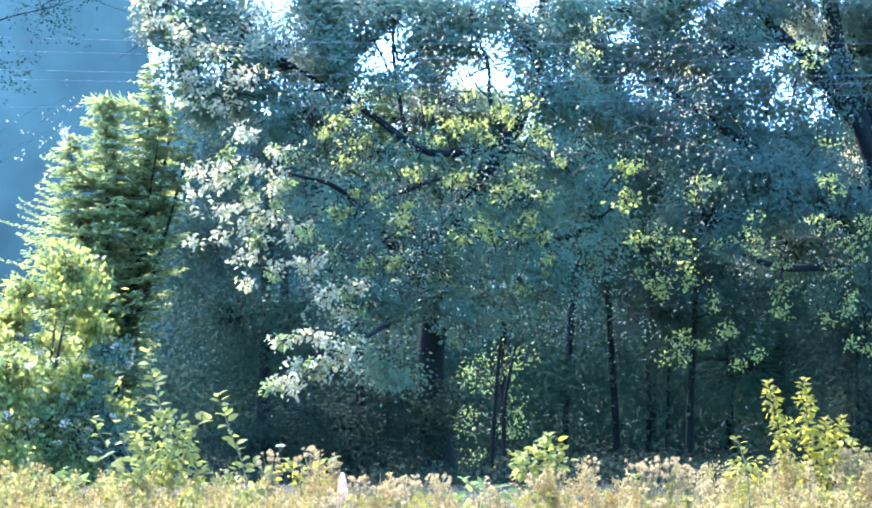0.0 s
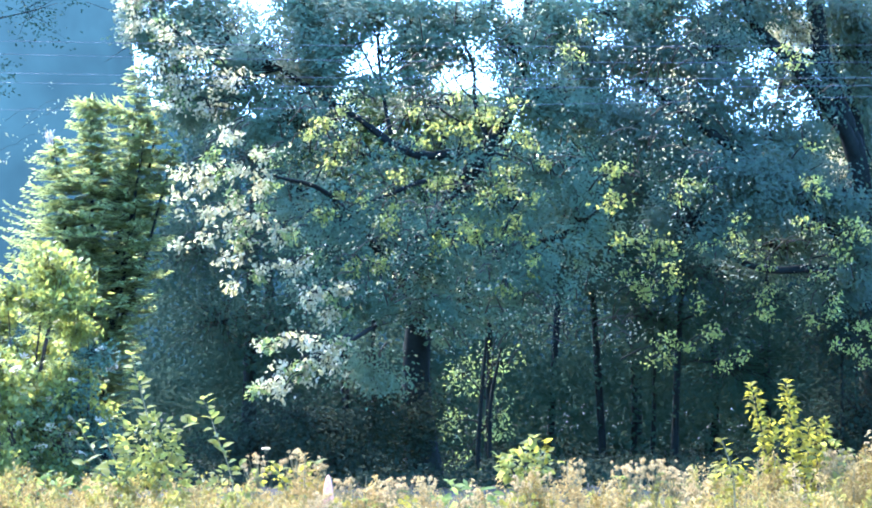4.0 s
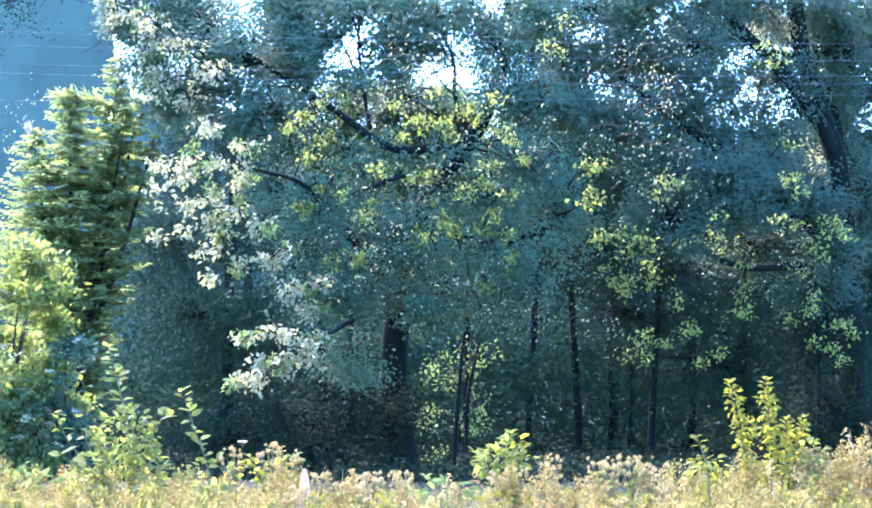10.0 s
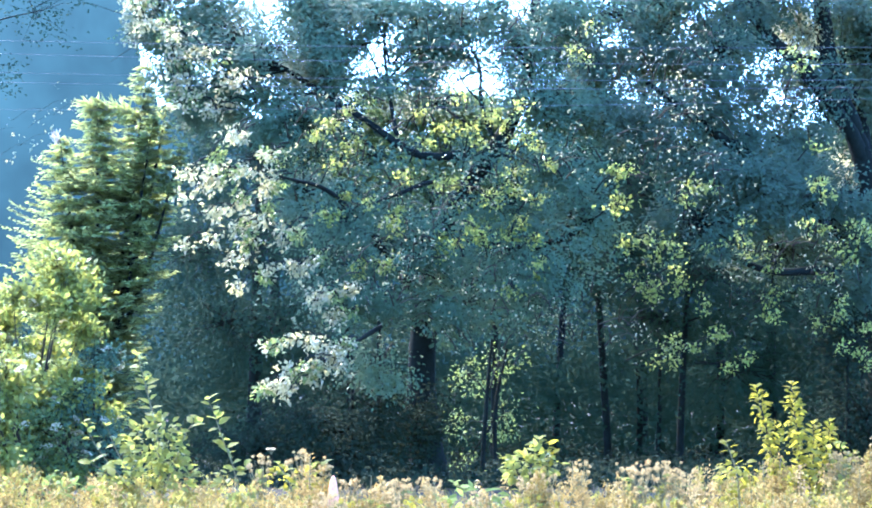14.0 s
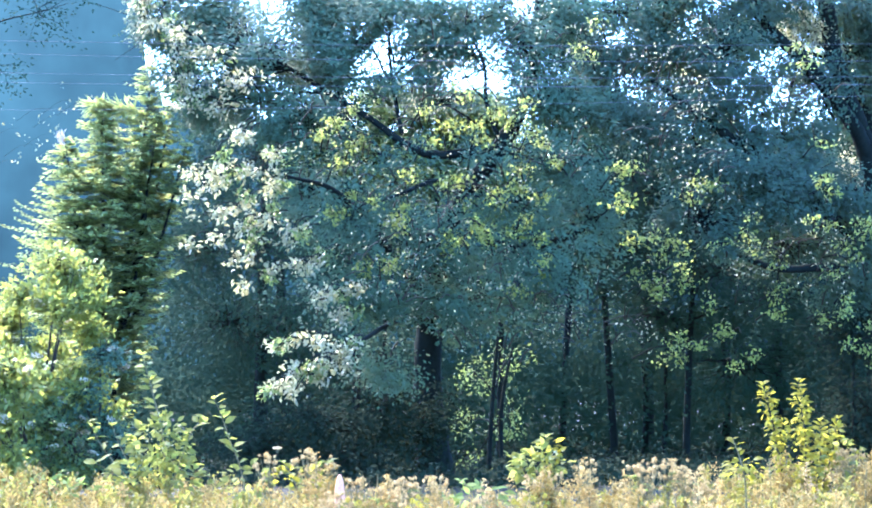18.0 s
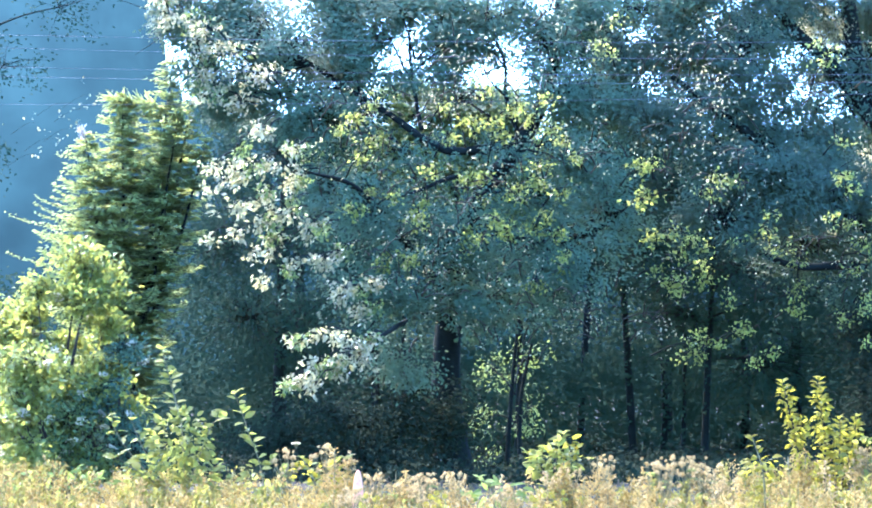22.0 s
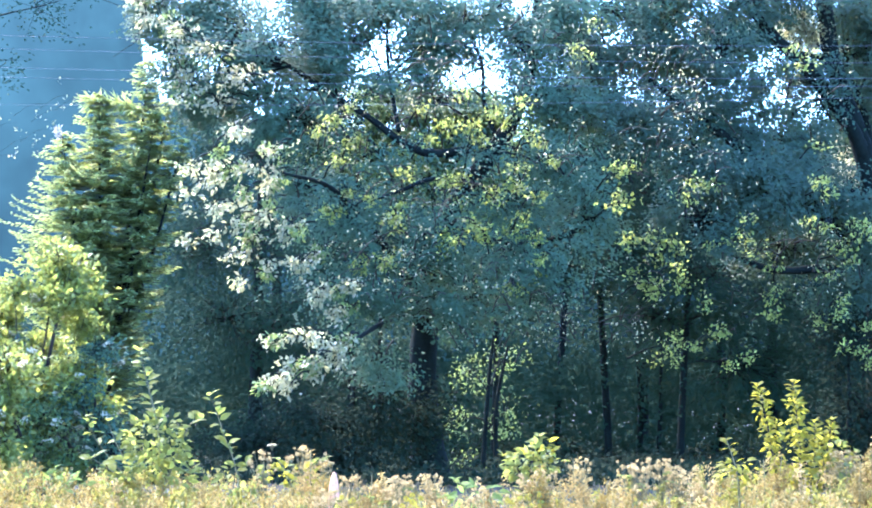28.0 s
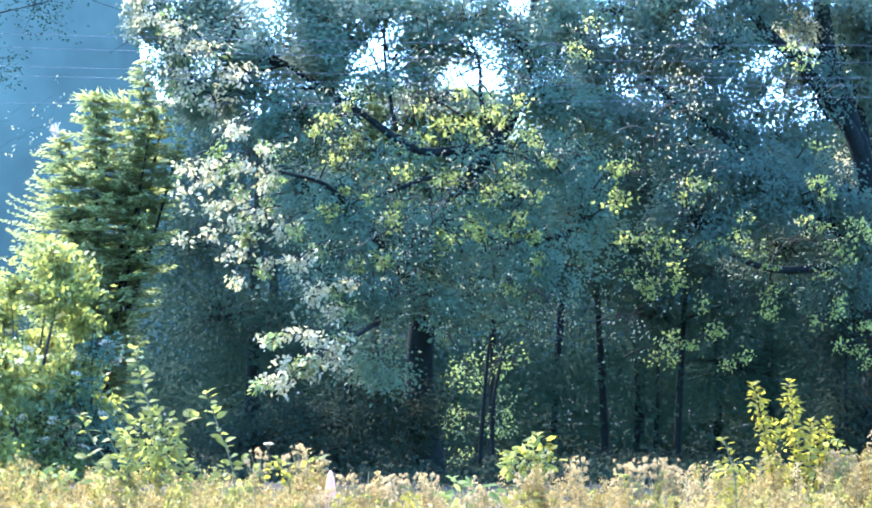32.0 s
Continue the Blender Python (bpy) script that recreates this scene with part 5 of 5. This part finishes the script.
    leafy_stem(ob5, [at_ground((0.24, 12.90, 0.85)), (0.24, 12.90, 0.85), (0.21, 12.90, 0.96), (0.15, 12.90, 1.01)], [0.008, 0.005, 0.002], 0.85, 0.03, 0.07, BROAD_LEAF, rng)
    leaf_mass(ob5, (0.26, 12.90, 0.93), (0.2, 0.12, 0.06), 45, 0.07, BROAD_LEAF, rng)
    ob6 = thing("bramble", ((-2.25, 13.20, 0.84)[0], 13.2, 0), "low green bramble leaves in the weeds", "shrub")
    leafy_stem(ob6, [at_ground((-2.25, 13.20, 0.84)), (-2.25, 13.20, 0.84), (-2.23, 13.20, 1.00), (-2.21, 13.20, 1.06)], [0.008, 0.005, 0.002], 0.85, 0.03, 0.06, BROAD_LEAF, rng)
    leaf_mass(ob6, (-2.35, 13.20, 0.97), (0.35, 0.15, 0.07), 70, 0.06, BROAD_LEAF, rng)
    for i, o in enumerate((ob, ob2, ob3, ob4)):
        SWAYING.append((o, 'lime' if i == 0 else 'shoot', 130 + i))


lime_shoots()


def fluff_head(rng, radius=0.02, count=46):
    v = unit(rng.normal(size=(count, 3)) + np.array((0, 0, 0.4)))
    return mesh_of("seed_head", *blades(v * radius * 0.15, v, rng.normal(size=(count, 3)), radius * rng.uniform(0.5, 1.35, count), radius * 0.28), DOWN)


def flower_head(rng):
    a = np.arange(13) * 0.483
    ray = np.stack([np.cos(a), np.sin(a), a * 0 + 0.1], 1)
    c = rng.normal(size=(14, 3)) * np.array((0.003, 0.003, 0.001))
    v, f = joined([blades(ray * 0.004, ray, np.tile((0, 0, 1.0), (13, 1)), 0.014, 0.006),
                   blades(c, rng.normal(size=(14, 3)) + np.array((0, 0, 2.0)), rng.normal(size=(14, 3)), 0.005, 0.004)])
    return mesh_of("flower", v, f, PETAL)


def weed_plant(name, label, category, height, heads, head_meshes, seed, spread=0.12, group="", leaves=7):
    """An upright weed: a branched stem, side leaves, and a loose top of seed tufts or flowers."""
    rng = np.random.default_rng(seed)
    ob = thing(name, (0, 0, 0), label, category, group)
    top = np.array((rng.normal() * 0.03, rng.normal() * 0.03, height - 0.1))
    part("stem", *tube([(0, 0, -0.25), (top[0] * 0.3, top[1] * 0.5, height * 0.5), top], [0.007, 0.005, 0.003], 5, 4, 0.05, seed), STALK, ob)
    pieces = []
    ends = []
    for k in range(heads):
        e = top + np.array((rng.normal() * spread * 0.55, rng.normal() * spread * 0.55, 0.1 - abs(rng.normal()) * 0.09))
        s = np.array((top[0] * 0.8, top[1] * 0.8, height * rng.uniform(0.72, 0.88)))
        pieces.append(tube([s, (s + e) / 2 + np.array((0, 0, -0.02)), e], [0.0025, 0.0018, 0.001], 4, 3, 0.0, seed + k))
        ends.append(e)
    part("branchwork", *joined(pieces), STALK, ob, kind="stuff")
    for k, e in enumerate(ends):
        head = put(ob, head_meshes[k % len(head_meshes)], e, (rng.normal() * 0.2, rng.normal() * 0.2, 1), (1, rng.normal() * 0.2, 0), rng.uniform(0.75, 1.3), "seed_head" if name != "ragwort" else "flower")
        tagged(head, kind="stuff")
    for k in range(leaves):
        z, a = height * rng.uniform(0.55, 0.92), rng.uniform(0, 6.28)
        put(ob, BROAD_LEAF, (top[0] * z / height, top[1] * z / height, z), (math.cos(a), math.sin(a), rng.uniform(-0.2, 0.5)), (0, -0.2, 1), rng.uniform(0.06, 0.12))
    return ob


def weeds():
    rng = np.random.default_rng(51)
    tufts = [fluff_head(rng, r) for r in (0.010, 0.013, 0.016)]
    golds = [flower_head(rng), flower_head(rng)]
    kinds = [weed_plant("thistle", "thistle gone to seed with pale fluffy tufts", "weed", h, n, tufts, 60 + i, 0.085, "seeding thistles")
             for i, (h, n) in enumerate([(1.08, 30), (1.06, 34), (1.12, 36), (1.05, 26), (1.09, 30)])]
    gold = weed_plant("ragwort", "ragwort with small bright yellow flowers", "flower", 0.93, 14, golds, 70, 0.1, "ragwort flowers", 8)
    green = weed_plant("dock", "leafy green weed standing in dry grass", "weed", 0.95, 3, tufts[:1], 71, 0.08, "leafy weeds", 16)
    tall = (1.08, 1.06, 1.12, 1.05, 1.09)
    spots = [(1.155, 12.8, 1.14), (1.33, 12.8, 1.14), (1.395, 12.7, 1.1), (0.82, 12.7, 1.13), (-0.46, 12.6, 1.04), (-0.317, 12.7, 1.02), (-0.18, 12.8, 1.04),
             (0.02, 12.8, 1.05), (-0.67, 12.9, 1.19), (-0.61, 12.9, 1.11), (0.55, 12.5, 1.06), (0.645, 12.6, 1.08), (1.555, 12.8, 1.02), (0.37, 12.6, 0.97),
             (1.19, 12.6, 1.1), (-0.24, 12.7, 1.0), (2.3, 12.5, 1.2), (2.35, 12.6, 1.12), (-0.88, 12.8, 1.17), (-0.535, 12.2, 0.985), (-0.505, 12.3, 0.96), (-0.56, 12.0, 0.96)]
    first = {}
    for i in range(44):
        if i < len(spots):
            x, y, tip = spots[i]
        else:
            y = rng.uniform(9.6, 14.2)
            x, tip = rng.uniform(-1, 1) * (0.2 * y + 0.2), rng.uniform(0.8, 0.94)
        src = kinds[i % 5]
        m = pose(x, y, tip - tall[i % 5], 0, 0, rng.uniform(0, 360))
        if src.name in first:
            copy_thing(src, m)
        else:
            first[src.name] = src.matrix_basis = m
    for i, (x, y) in enumerate([(0.5, 12.0), (0.45, 11.8), (-0.1, 12.0), (1.1, 11.6), (1.62, 12.0), (-0.43, 11.8), (1.9, 12.3), (-1.72, 12.0), (0.56, 12.1), (-0.06, 11.7)]):
        m = pose(x, y, 0.04, 0, 0, i * 50)
        if i:
            copy_thing(gold, m)
        else:
            gold.matrix_basis = m
    for i in range(34):
        y = rng.uniform(9.8, 14.0)
        m = pose(rng.uniform(-1, 1) * (0.2 * y + 0.2), y, rng.uniform(-0.1, 0.0), 0, 0, rng.uniform(0, 360))
        if i:
            copy_thing(green, m)
        else:
            green.matrix_basis = m


weeds()


def grass(name, n, y0, y1, tall, mat, label, seed, seed_heads=0, width=0.006, thin=-1.0, wide=3.6):
    """Standing grass: arching blades and, on the flowering stems, loose panicles of seed."""
    rng = np.random.default_rng(seed)
    y = rng.uniform(y0, y1, n * 2)
    x = rng.uniform(-1, 1, n * 2) * wide
    keep = np.array([noise.noise(Vector((a * 1.1, b * 1.1, seed))) > thin for a, b in zip(x, y)])
    x, y = x[keep][:n], y[keep][:n]
    n = len(x)
    h = tall * rng.uniform(0.72, 1.06, n) * (1 + 0.05 * np.sin(x * 3.1 + y))
    h = h * (1 + 0.05 * np.clip((x - 1.7) / 0.8, 0, 1))
    lean = rng.normal(size=(n, 2)) * 0.12
    base = np.stack([x, y, np.full(n, -0.04)], 1)
    mid = base + np.stack([lean[:, 0] * 0.35, lean[:, 1] * 0.35, h * 0.6], 1)
    tip = base + np.stack([lean[:, 0], lean[:, 1], h], 1)
    a = rng.uniform(0, 6.28, n)
    side = np.stack([np.cos(a), np.sin(a), np.zeros(n)], 1) * width / 2
    verts = np.stack([base - side, base + side, mid + side * 0.8, mid - side * 0.8, tip + side * 0.15, tip - side * 0.15], 1).reshape(-1, 3)
    k = np.arange(n)[:, None, None] * 6
    faces = (k + np.array([[0, 1, 2, 3], [3, 2, 4, 5]])).reshape(-1, 4)
    ob = loose(name, verts, faces, mat, (0, (y0 + y1) / 2, 0), label, "grass", kind="stuff")
    if seed_heads:
        m = n * seed_heads
        s = rng.uniform(0, 1, (m, 1)) ** 0.8
        p = np.repeat(tip, seed_heads, 0) + np.array((0, 0, 0.02)) - (np.repeat(tip - mid, seed_heads, 0)) * s * 0.38
        p = p + rng.normal(size=(m, 3)) * (0.006 + 0.022 * s)
        v, f = blades(p, rng.normal(size=(m, 3)) * 0.7 + np.array((0, 0, 0.5)), rng.normal(size=(m, 3)), 0.02 * rng.uniform(0.6, 1.5, m), 0.009)
        part("seed_panicles", v, f, PANICLE, ob, "pinkish beige seed", kind="stuff")
    return ob


grass("dry_grass", 3200, 8.6, 14.2, 0.78, STRAW, "tall straw-coloured dry grass with beige seed heads", 81, 8)
grass("meadow_grass", 5000, 8.6, 14.6, 0.76, WEED, "green and yellowing meadow grass blades", 82, 0, 0.009)
grass("meadow_grass", 7000, 15.0, 31.0, 0.2, WEED, "short green meadow grass running to the trees", 83, 0, 0.012, wide=9.0)
grass("meadow_grass", 7000, -6.0, 8.6, 0.4, STRAW, "short dry meadow grass", 84, 0, 0.008, wide=6.5)


def weed_tops():
    """The crowd of small weeds: each an upright stem with tufts or leaves about its upper part, at uneven heights."""
    rng = np.random.default_rng(86)
    for name, n, tufts, per, size, wide, mat, bias, label in (
            ("seeding_weeds", 900, 17, 7, 0.02, 0.06, PANICLE, -0.2, "crowd of beige and pinkish seeding weeds"),
            ("tufted_weeds", 560, 13, 10, 0.02, 0.055, FLUFF, -0.3, "pale pinkish tufted weeds among the others"),
            ("leafy_weeds", 640, 16, 8, 0.028, 0.065, WEED, -0.02, "crowd of small yellow-green leafy weeds")):
        y = rng.uniform(9.0, 14.4, n)
        x = rng.uniform(-1, 1, n) * 3.4
        keep = np.array([noise.noise(Vector((a * 1.4, b * 1.4, len(name)))) > bias for a, b in zip(x, y)])
        x, y = x[keep], y[keep]
        n = len(x)
        lump = np.array([noise.noise(Vector((a * 1.7, b * 1.7, 9))) for a, b in zip(x, y)])
        line = np.interp(x, [-2.5, -2.3, -2.1, -1.4, -0.6, -0.45, -0.25, -0.15, 0.0, 0.15, 0.3, 0.4, 0.7, 0.86, 0.95, 1.05, 1.5, 1.65, 1.75, 2.1, 2.4, 2.6],
                         [1.06, 1.05, 1.0, 0.99, 0.98, 0.93, 0.91, 0.92, 0.89, 0.86, 0.85, 0.9, 0.96, 0.98, 0.93, 0.94, 0.955, 0.975, 1.03, 1.07, 1.08, 1.18])
        top = line + 0.10 * lump - 0.02 - rng.exponential(size=n) * 0.05 + 0.03 * rng.normal(size=n)
        lean = rng.normal(size=(n, 2)) * 0.04
        foot = np.stack([x, y, np.full(n, -0.05)], 1)
        tip = np.stack([x + lean[:, 0], y + lean[:, 1], top], 1)
        s = rng.uniform(0, 1, (n, tufts, 1)) ** 1.3
        a = rng.uniform(0, 6.28, (n, tufts, 1))
        r = wide * (0.1 + 1.3 * s) * rng.uniform(0.4, 1.2, (n, tufts, 1))
        p = tip[:, None] - np.array((0, 0, 0.34)) * s + np.concatenate([np.cos(a) * r, np.sin(a) * r, a * 0], 2)
        p = p.reshape(-1, 3)
        out = unit(p - np.repeat(tip - np.array((0, 0, 0.3)), tufts, 0))
        v, f = scatter_leaves(rng, p, per, 0.016, size, out, droop=-0.2, flat=1.2)
        stems = prisms(foot, tip, 0.0035, 0.0015)
        loose(name, v, f, mat, (0, 11.5, 0), label, "weeds", kind="stuff")
        part("stems", *stems, STALK, bpy.data.objects[name], kind="stuff")


weed_tops()


def plume(rng, height, wide, count, mat):
    """A cone of small seed tufts on short side sprays, fullest low down."""
    tiers = 9
    made = []
    for k in range(tiers):
        s = k / (tiers - 1)
        r = wide * (1 - s) ** 0.8 + 0.006
        for j in range(max(2, int(9 * (1 - s)))):
            a = rng.uniform(0, 6.28)
            n = max(4, int(count * (0.35 + r / wide) / 70))
            q = rng.uniform(0.15, 1.0, (n, 1))
            out = np.array((math.cos(a), math.sin(a), 0.45))
            p = np.array((0, 0, height * s)) + out * q * r * rng.uniform(0.7, 1.25) + rng.normal(size=(n, 3)) * 0.006
            made.append(blades(p, out + rng.normal(size=(n, 3)) * 0.7, rng.normal(size=(n, 3)), 0.018 * rng.uniform(0.6, 1.4, n), 0.011))
    return mesh_of("plume", *joined(made), mat)


def plume_weeds():
    rng = np.random.default_rng(97)
    kinds = []
    for i, (h, w, mat, say) in enumerate([(0.24, 0.075, FLUFF, "pinkish beige"), (0.20, 0.06, PANICLE, "straw-coloured"), (0.28, 0.085, DOWN, "pale fluffy"), (0.22, 0.09, FLUFF, "broad pinkish")]):
        ob = thing("willowherb", (0, 0, 0), "tall weed with a " + say + " seeding plume", "weed", "seeding plume weeds")
        part("stem", *tube([(0, 0, -1.15), (0.01, 0.0, -0.6), (0, 0, 0.0)], [0.006, 0.005, 0.0025], 5, 4), STALK, ob)
        head = plume(rng, h, w, 520, mat)
        for dx, dy, dz, size in ((0, 0, 0, 1.0), (0.05, 0.02, -0.09, 0.62), (-0.055, -0.02, -0.11, 0.58), (0.02, -0.05, -0.15, 0.5)):
            tagged(put(ob, head, (dx, dy, dz - h), (1, 0, rng.normal() * 0.15), (0, rng.normal() * 0.1, 1), size, "plume"), kind="stuff")
        for k in range(5):
            a = rng.uniform(0, 6.28)
            put(ob, BROAD_LEAF, (0, 0, -h - rng.uniform(0.05, 0.4)), (math.cos(a), math.sin(a), 0.3), (0, -0.2, 1), rng.uniform(0.07, 0.12))
        kinds.append(ob)
    spots = [(-0.66, 12.5, 1.20), (-0.60, 12.6, 1.12), (-0.19, 12.5, 1.03), (0.03, 12.5, 1.06), (1.10, 12.6, 1.06), (0.62, 12.4, 1.12), (0.55, 12.5, 1.05), (0.81, 12.5, 1.15),
             (0.86, 12.4, 1.08), (1.0, 12.5, 1.03), (1.46, 12.5, 1.08), (1.54, 12.4, 1.03), (1.83, 12.2, 1.16), (1.93, 12.2, 1.19), (2.05, 12.3, 1.13), (-0.32, 12.6, 1.06), (0.34, 12.6, 0.98),
             (2.46, 12.4, 1.22), (2.53, 12.5, 1.30), (2.62, 12.5, 1.33), (2.72, 12.6, 1.35), (2.58, 12.2, 1.18), (2.80, 12.4, 1.28), (2.38, 12.3, 1.14)]
    used = set()
    for i in range(92):
        if i < len(spots):
            x, y, z = spots[i]
        else:
            y = rng.uniform(9.8, 13.8)
            x = rng.uniform(-1, 1) * (0.2 * y + 0.1)
            z = rng.uniform(0.84, 1.0) + 0.06 * (y - 12) / 2
        ob = kinds[i % 4]
        m = pose(x, y, z, rng.normal() * 4, rng.normal() * 4, rng.uniform(0, 360))
        if i % 4 in used:
            copy_thing(ob, m)
        else:
            used.add(i % 4)
            ob.matrix_basis = m


plume_weeds()


def marker_post():
    x, y = (-0.53, 12.50, 1.00)[0], 12.5
    prof = [(0.036, -0.1), (0.033, 0.9), (0.028, 0.97), (0.021, 1.02), (0.014, 1.05), (0.008, 1.065), (0.0, 1.07)]
    n = 14
    a = np.arange(n) * 6.2832 / n
    verts = np.concatenate([np.stack([x + r * np.cos(a), y + r * np.sin(a), np.full(n, z)], 1) for r, z in prof])
    i, j = np.meshgrid(np.arange(len(prof) - 1), np.arange(n), indexing="ij")
    k = (j + 1) % n
    faces = np.stack([i * n + j, i * n + k, (i + 1) * n + k, (i + 1) * n + j], -1).reshape(-1, 4)
    loose("marker_post", verts, faces, PLASTIC, (x, y, 0), "pale pinkish round-topped plastic marker post in the weeds", "post", smooth=True)


marker_post()


def umbel():
    rng = np.random.default_rng(90)
    c = np.array((-2.32, 33.00, 0.57))
    ob = thing("hogweed", (c[0], c[1], 0), "white flat-topped flower on a tall stalk in the shade", "flower")
    part("stalk", *tube([(c[0], c[1], -0.05), (c[0] + 0.03, c[1], 0.4), (c[0], c[1], c[2] - 0.07)], [0.006, 0.005, 0.004], 6, 4), TWIG, ob, smooth=True)
    a, r = rng.uniform(0, 6.28, 90), 0.055 * rng.uniform(0, 1, 90) ** 0.5
    p = np.stack([c[0] + np.cos(a) * r, c[1] + np.sin(a) * r, c[2] + 0.03 - r * r * 5], 1)
    hub = np.tile(np.array((c[0], c[1], c[2] - 0.07)), (30, 1))
    part("rays", *prisms(hub, p[:30], 0.002, 0.0015), STALK, ob, kind="stuff")
    part("blossom", *blades(p, rng.normal(size=(90, 3)) * np.array((1, 1, 0.3)), np.array((0, 0, 1.0)) + rng.normal(size=(90, 3)) * 0.3, 0.03, 0.028), BLOSSOM, ob, "white flower head", kind="stuff")


umbel()



# ---- what moves: the boughs and the tall shoots in a light wind ----
def sway_rows(ob, size, seed, step=1.0):
    rng = np.random.default_rng(900 + seed)
    f, p = rng.uniform(0.12, 0.35, 4), rng.uniform(0, 6.28, 4)
    base = ob.location.copy()
    rows = []
    for k in range(int(32 / step) + 1):
        t = k * step
        a = size * (math.sin(6.283 * f[0] * t + p[0]) + 0.5 * math.sin(6.283 * f[1] * 2 * t + p[1]))
        b = size * (math.sin(6.283 * f[2] * t + p[2]) + 0.5 * math.sin(6.283 * f[3] * 2 * t + p[3]))
        rows.append((t, Matrix.Translation(base) @ pose(0, 0, 0, a, b, 0)))
    return rows


# the low bough dips and lifts, the tall shoots lean: seconds and degrees
LOW_BOUGH = [(0, 1.4), (1, 1.9), (2, 1.1), (3, 0.1), (4.5, -0.3), (6, -0.1), (7, 2.5), (8, 0.0), (9, 2.2), (10, 0.2), (11, 2.6), (12, -0.1),
             (12.5, -0.9), (13, 0.7), (14, -0.7), (15.5, -1.6), (16.5, -2.0), (18, -1.9), (19, -0.3), (20, -2.7), (21.5, -3.9), (22, -2.9),
             (23, -0.3), (23.5, 1.5), (25, 1.8), (26.5, 1.3), (28, 1.5), (29, 0.7), (29.5, -1.1), (30.5, 0.7), (31.5, -0.4), (32, -0.2)]
LIME_LEAN = [(0, 0.33), (1, 0.13), (2.5, 0.37), (3.5, -0.03), (4.5, -0.3), (5.5, -0.54), (6, -0.9), (7, -0.15), (8, -0.1), (9, 0.1), (10.5, 0.35),
             (11.5, 0.0), (12, -0.7), (13, 0.2), (14, -0.23), (14.5, 0.57), (15.5, 0.4), (16.5, 0.27), (17, -0.18), (19, 0.15), (20.5, 0.26), (22, 0.0),
             (23.5, -0.14), (24, 0.3), (25, -0.14), (26.5, -0.3), (27.5, -0.53), (28, -0.1), (28.5, -0.53), (29, 0.05), (30, -0.19), (31, -0.08), (32, -0.3)]


def motions():
    for ob, where, seed in SWAYING:
        if where == 'lowest':
            walk(ob, [(t, Matrix.Translation(ob.location) @ pose(0, 0, 0, 0, a)) for t, a in LOW_BOUGH])
        elif where == 'lime':
            walk(ob, [(t, Matrix.Translation(ob.location) @ pose(0, 0, 0, 0, a)) for t, a in LIME_LEAN])
        else:
            walk(ob, sway_rows(ob, {'low': 0.7, 'mid': 0.4, 'high': 0.5, 'shoot': 0.16}[where], seed))


motions()
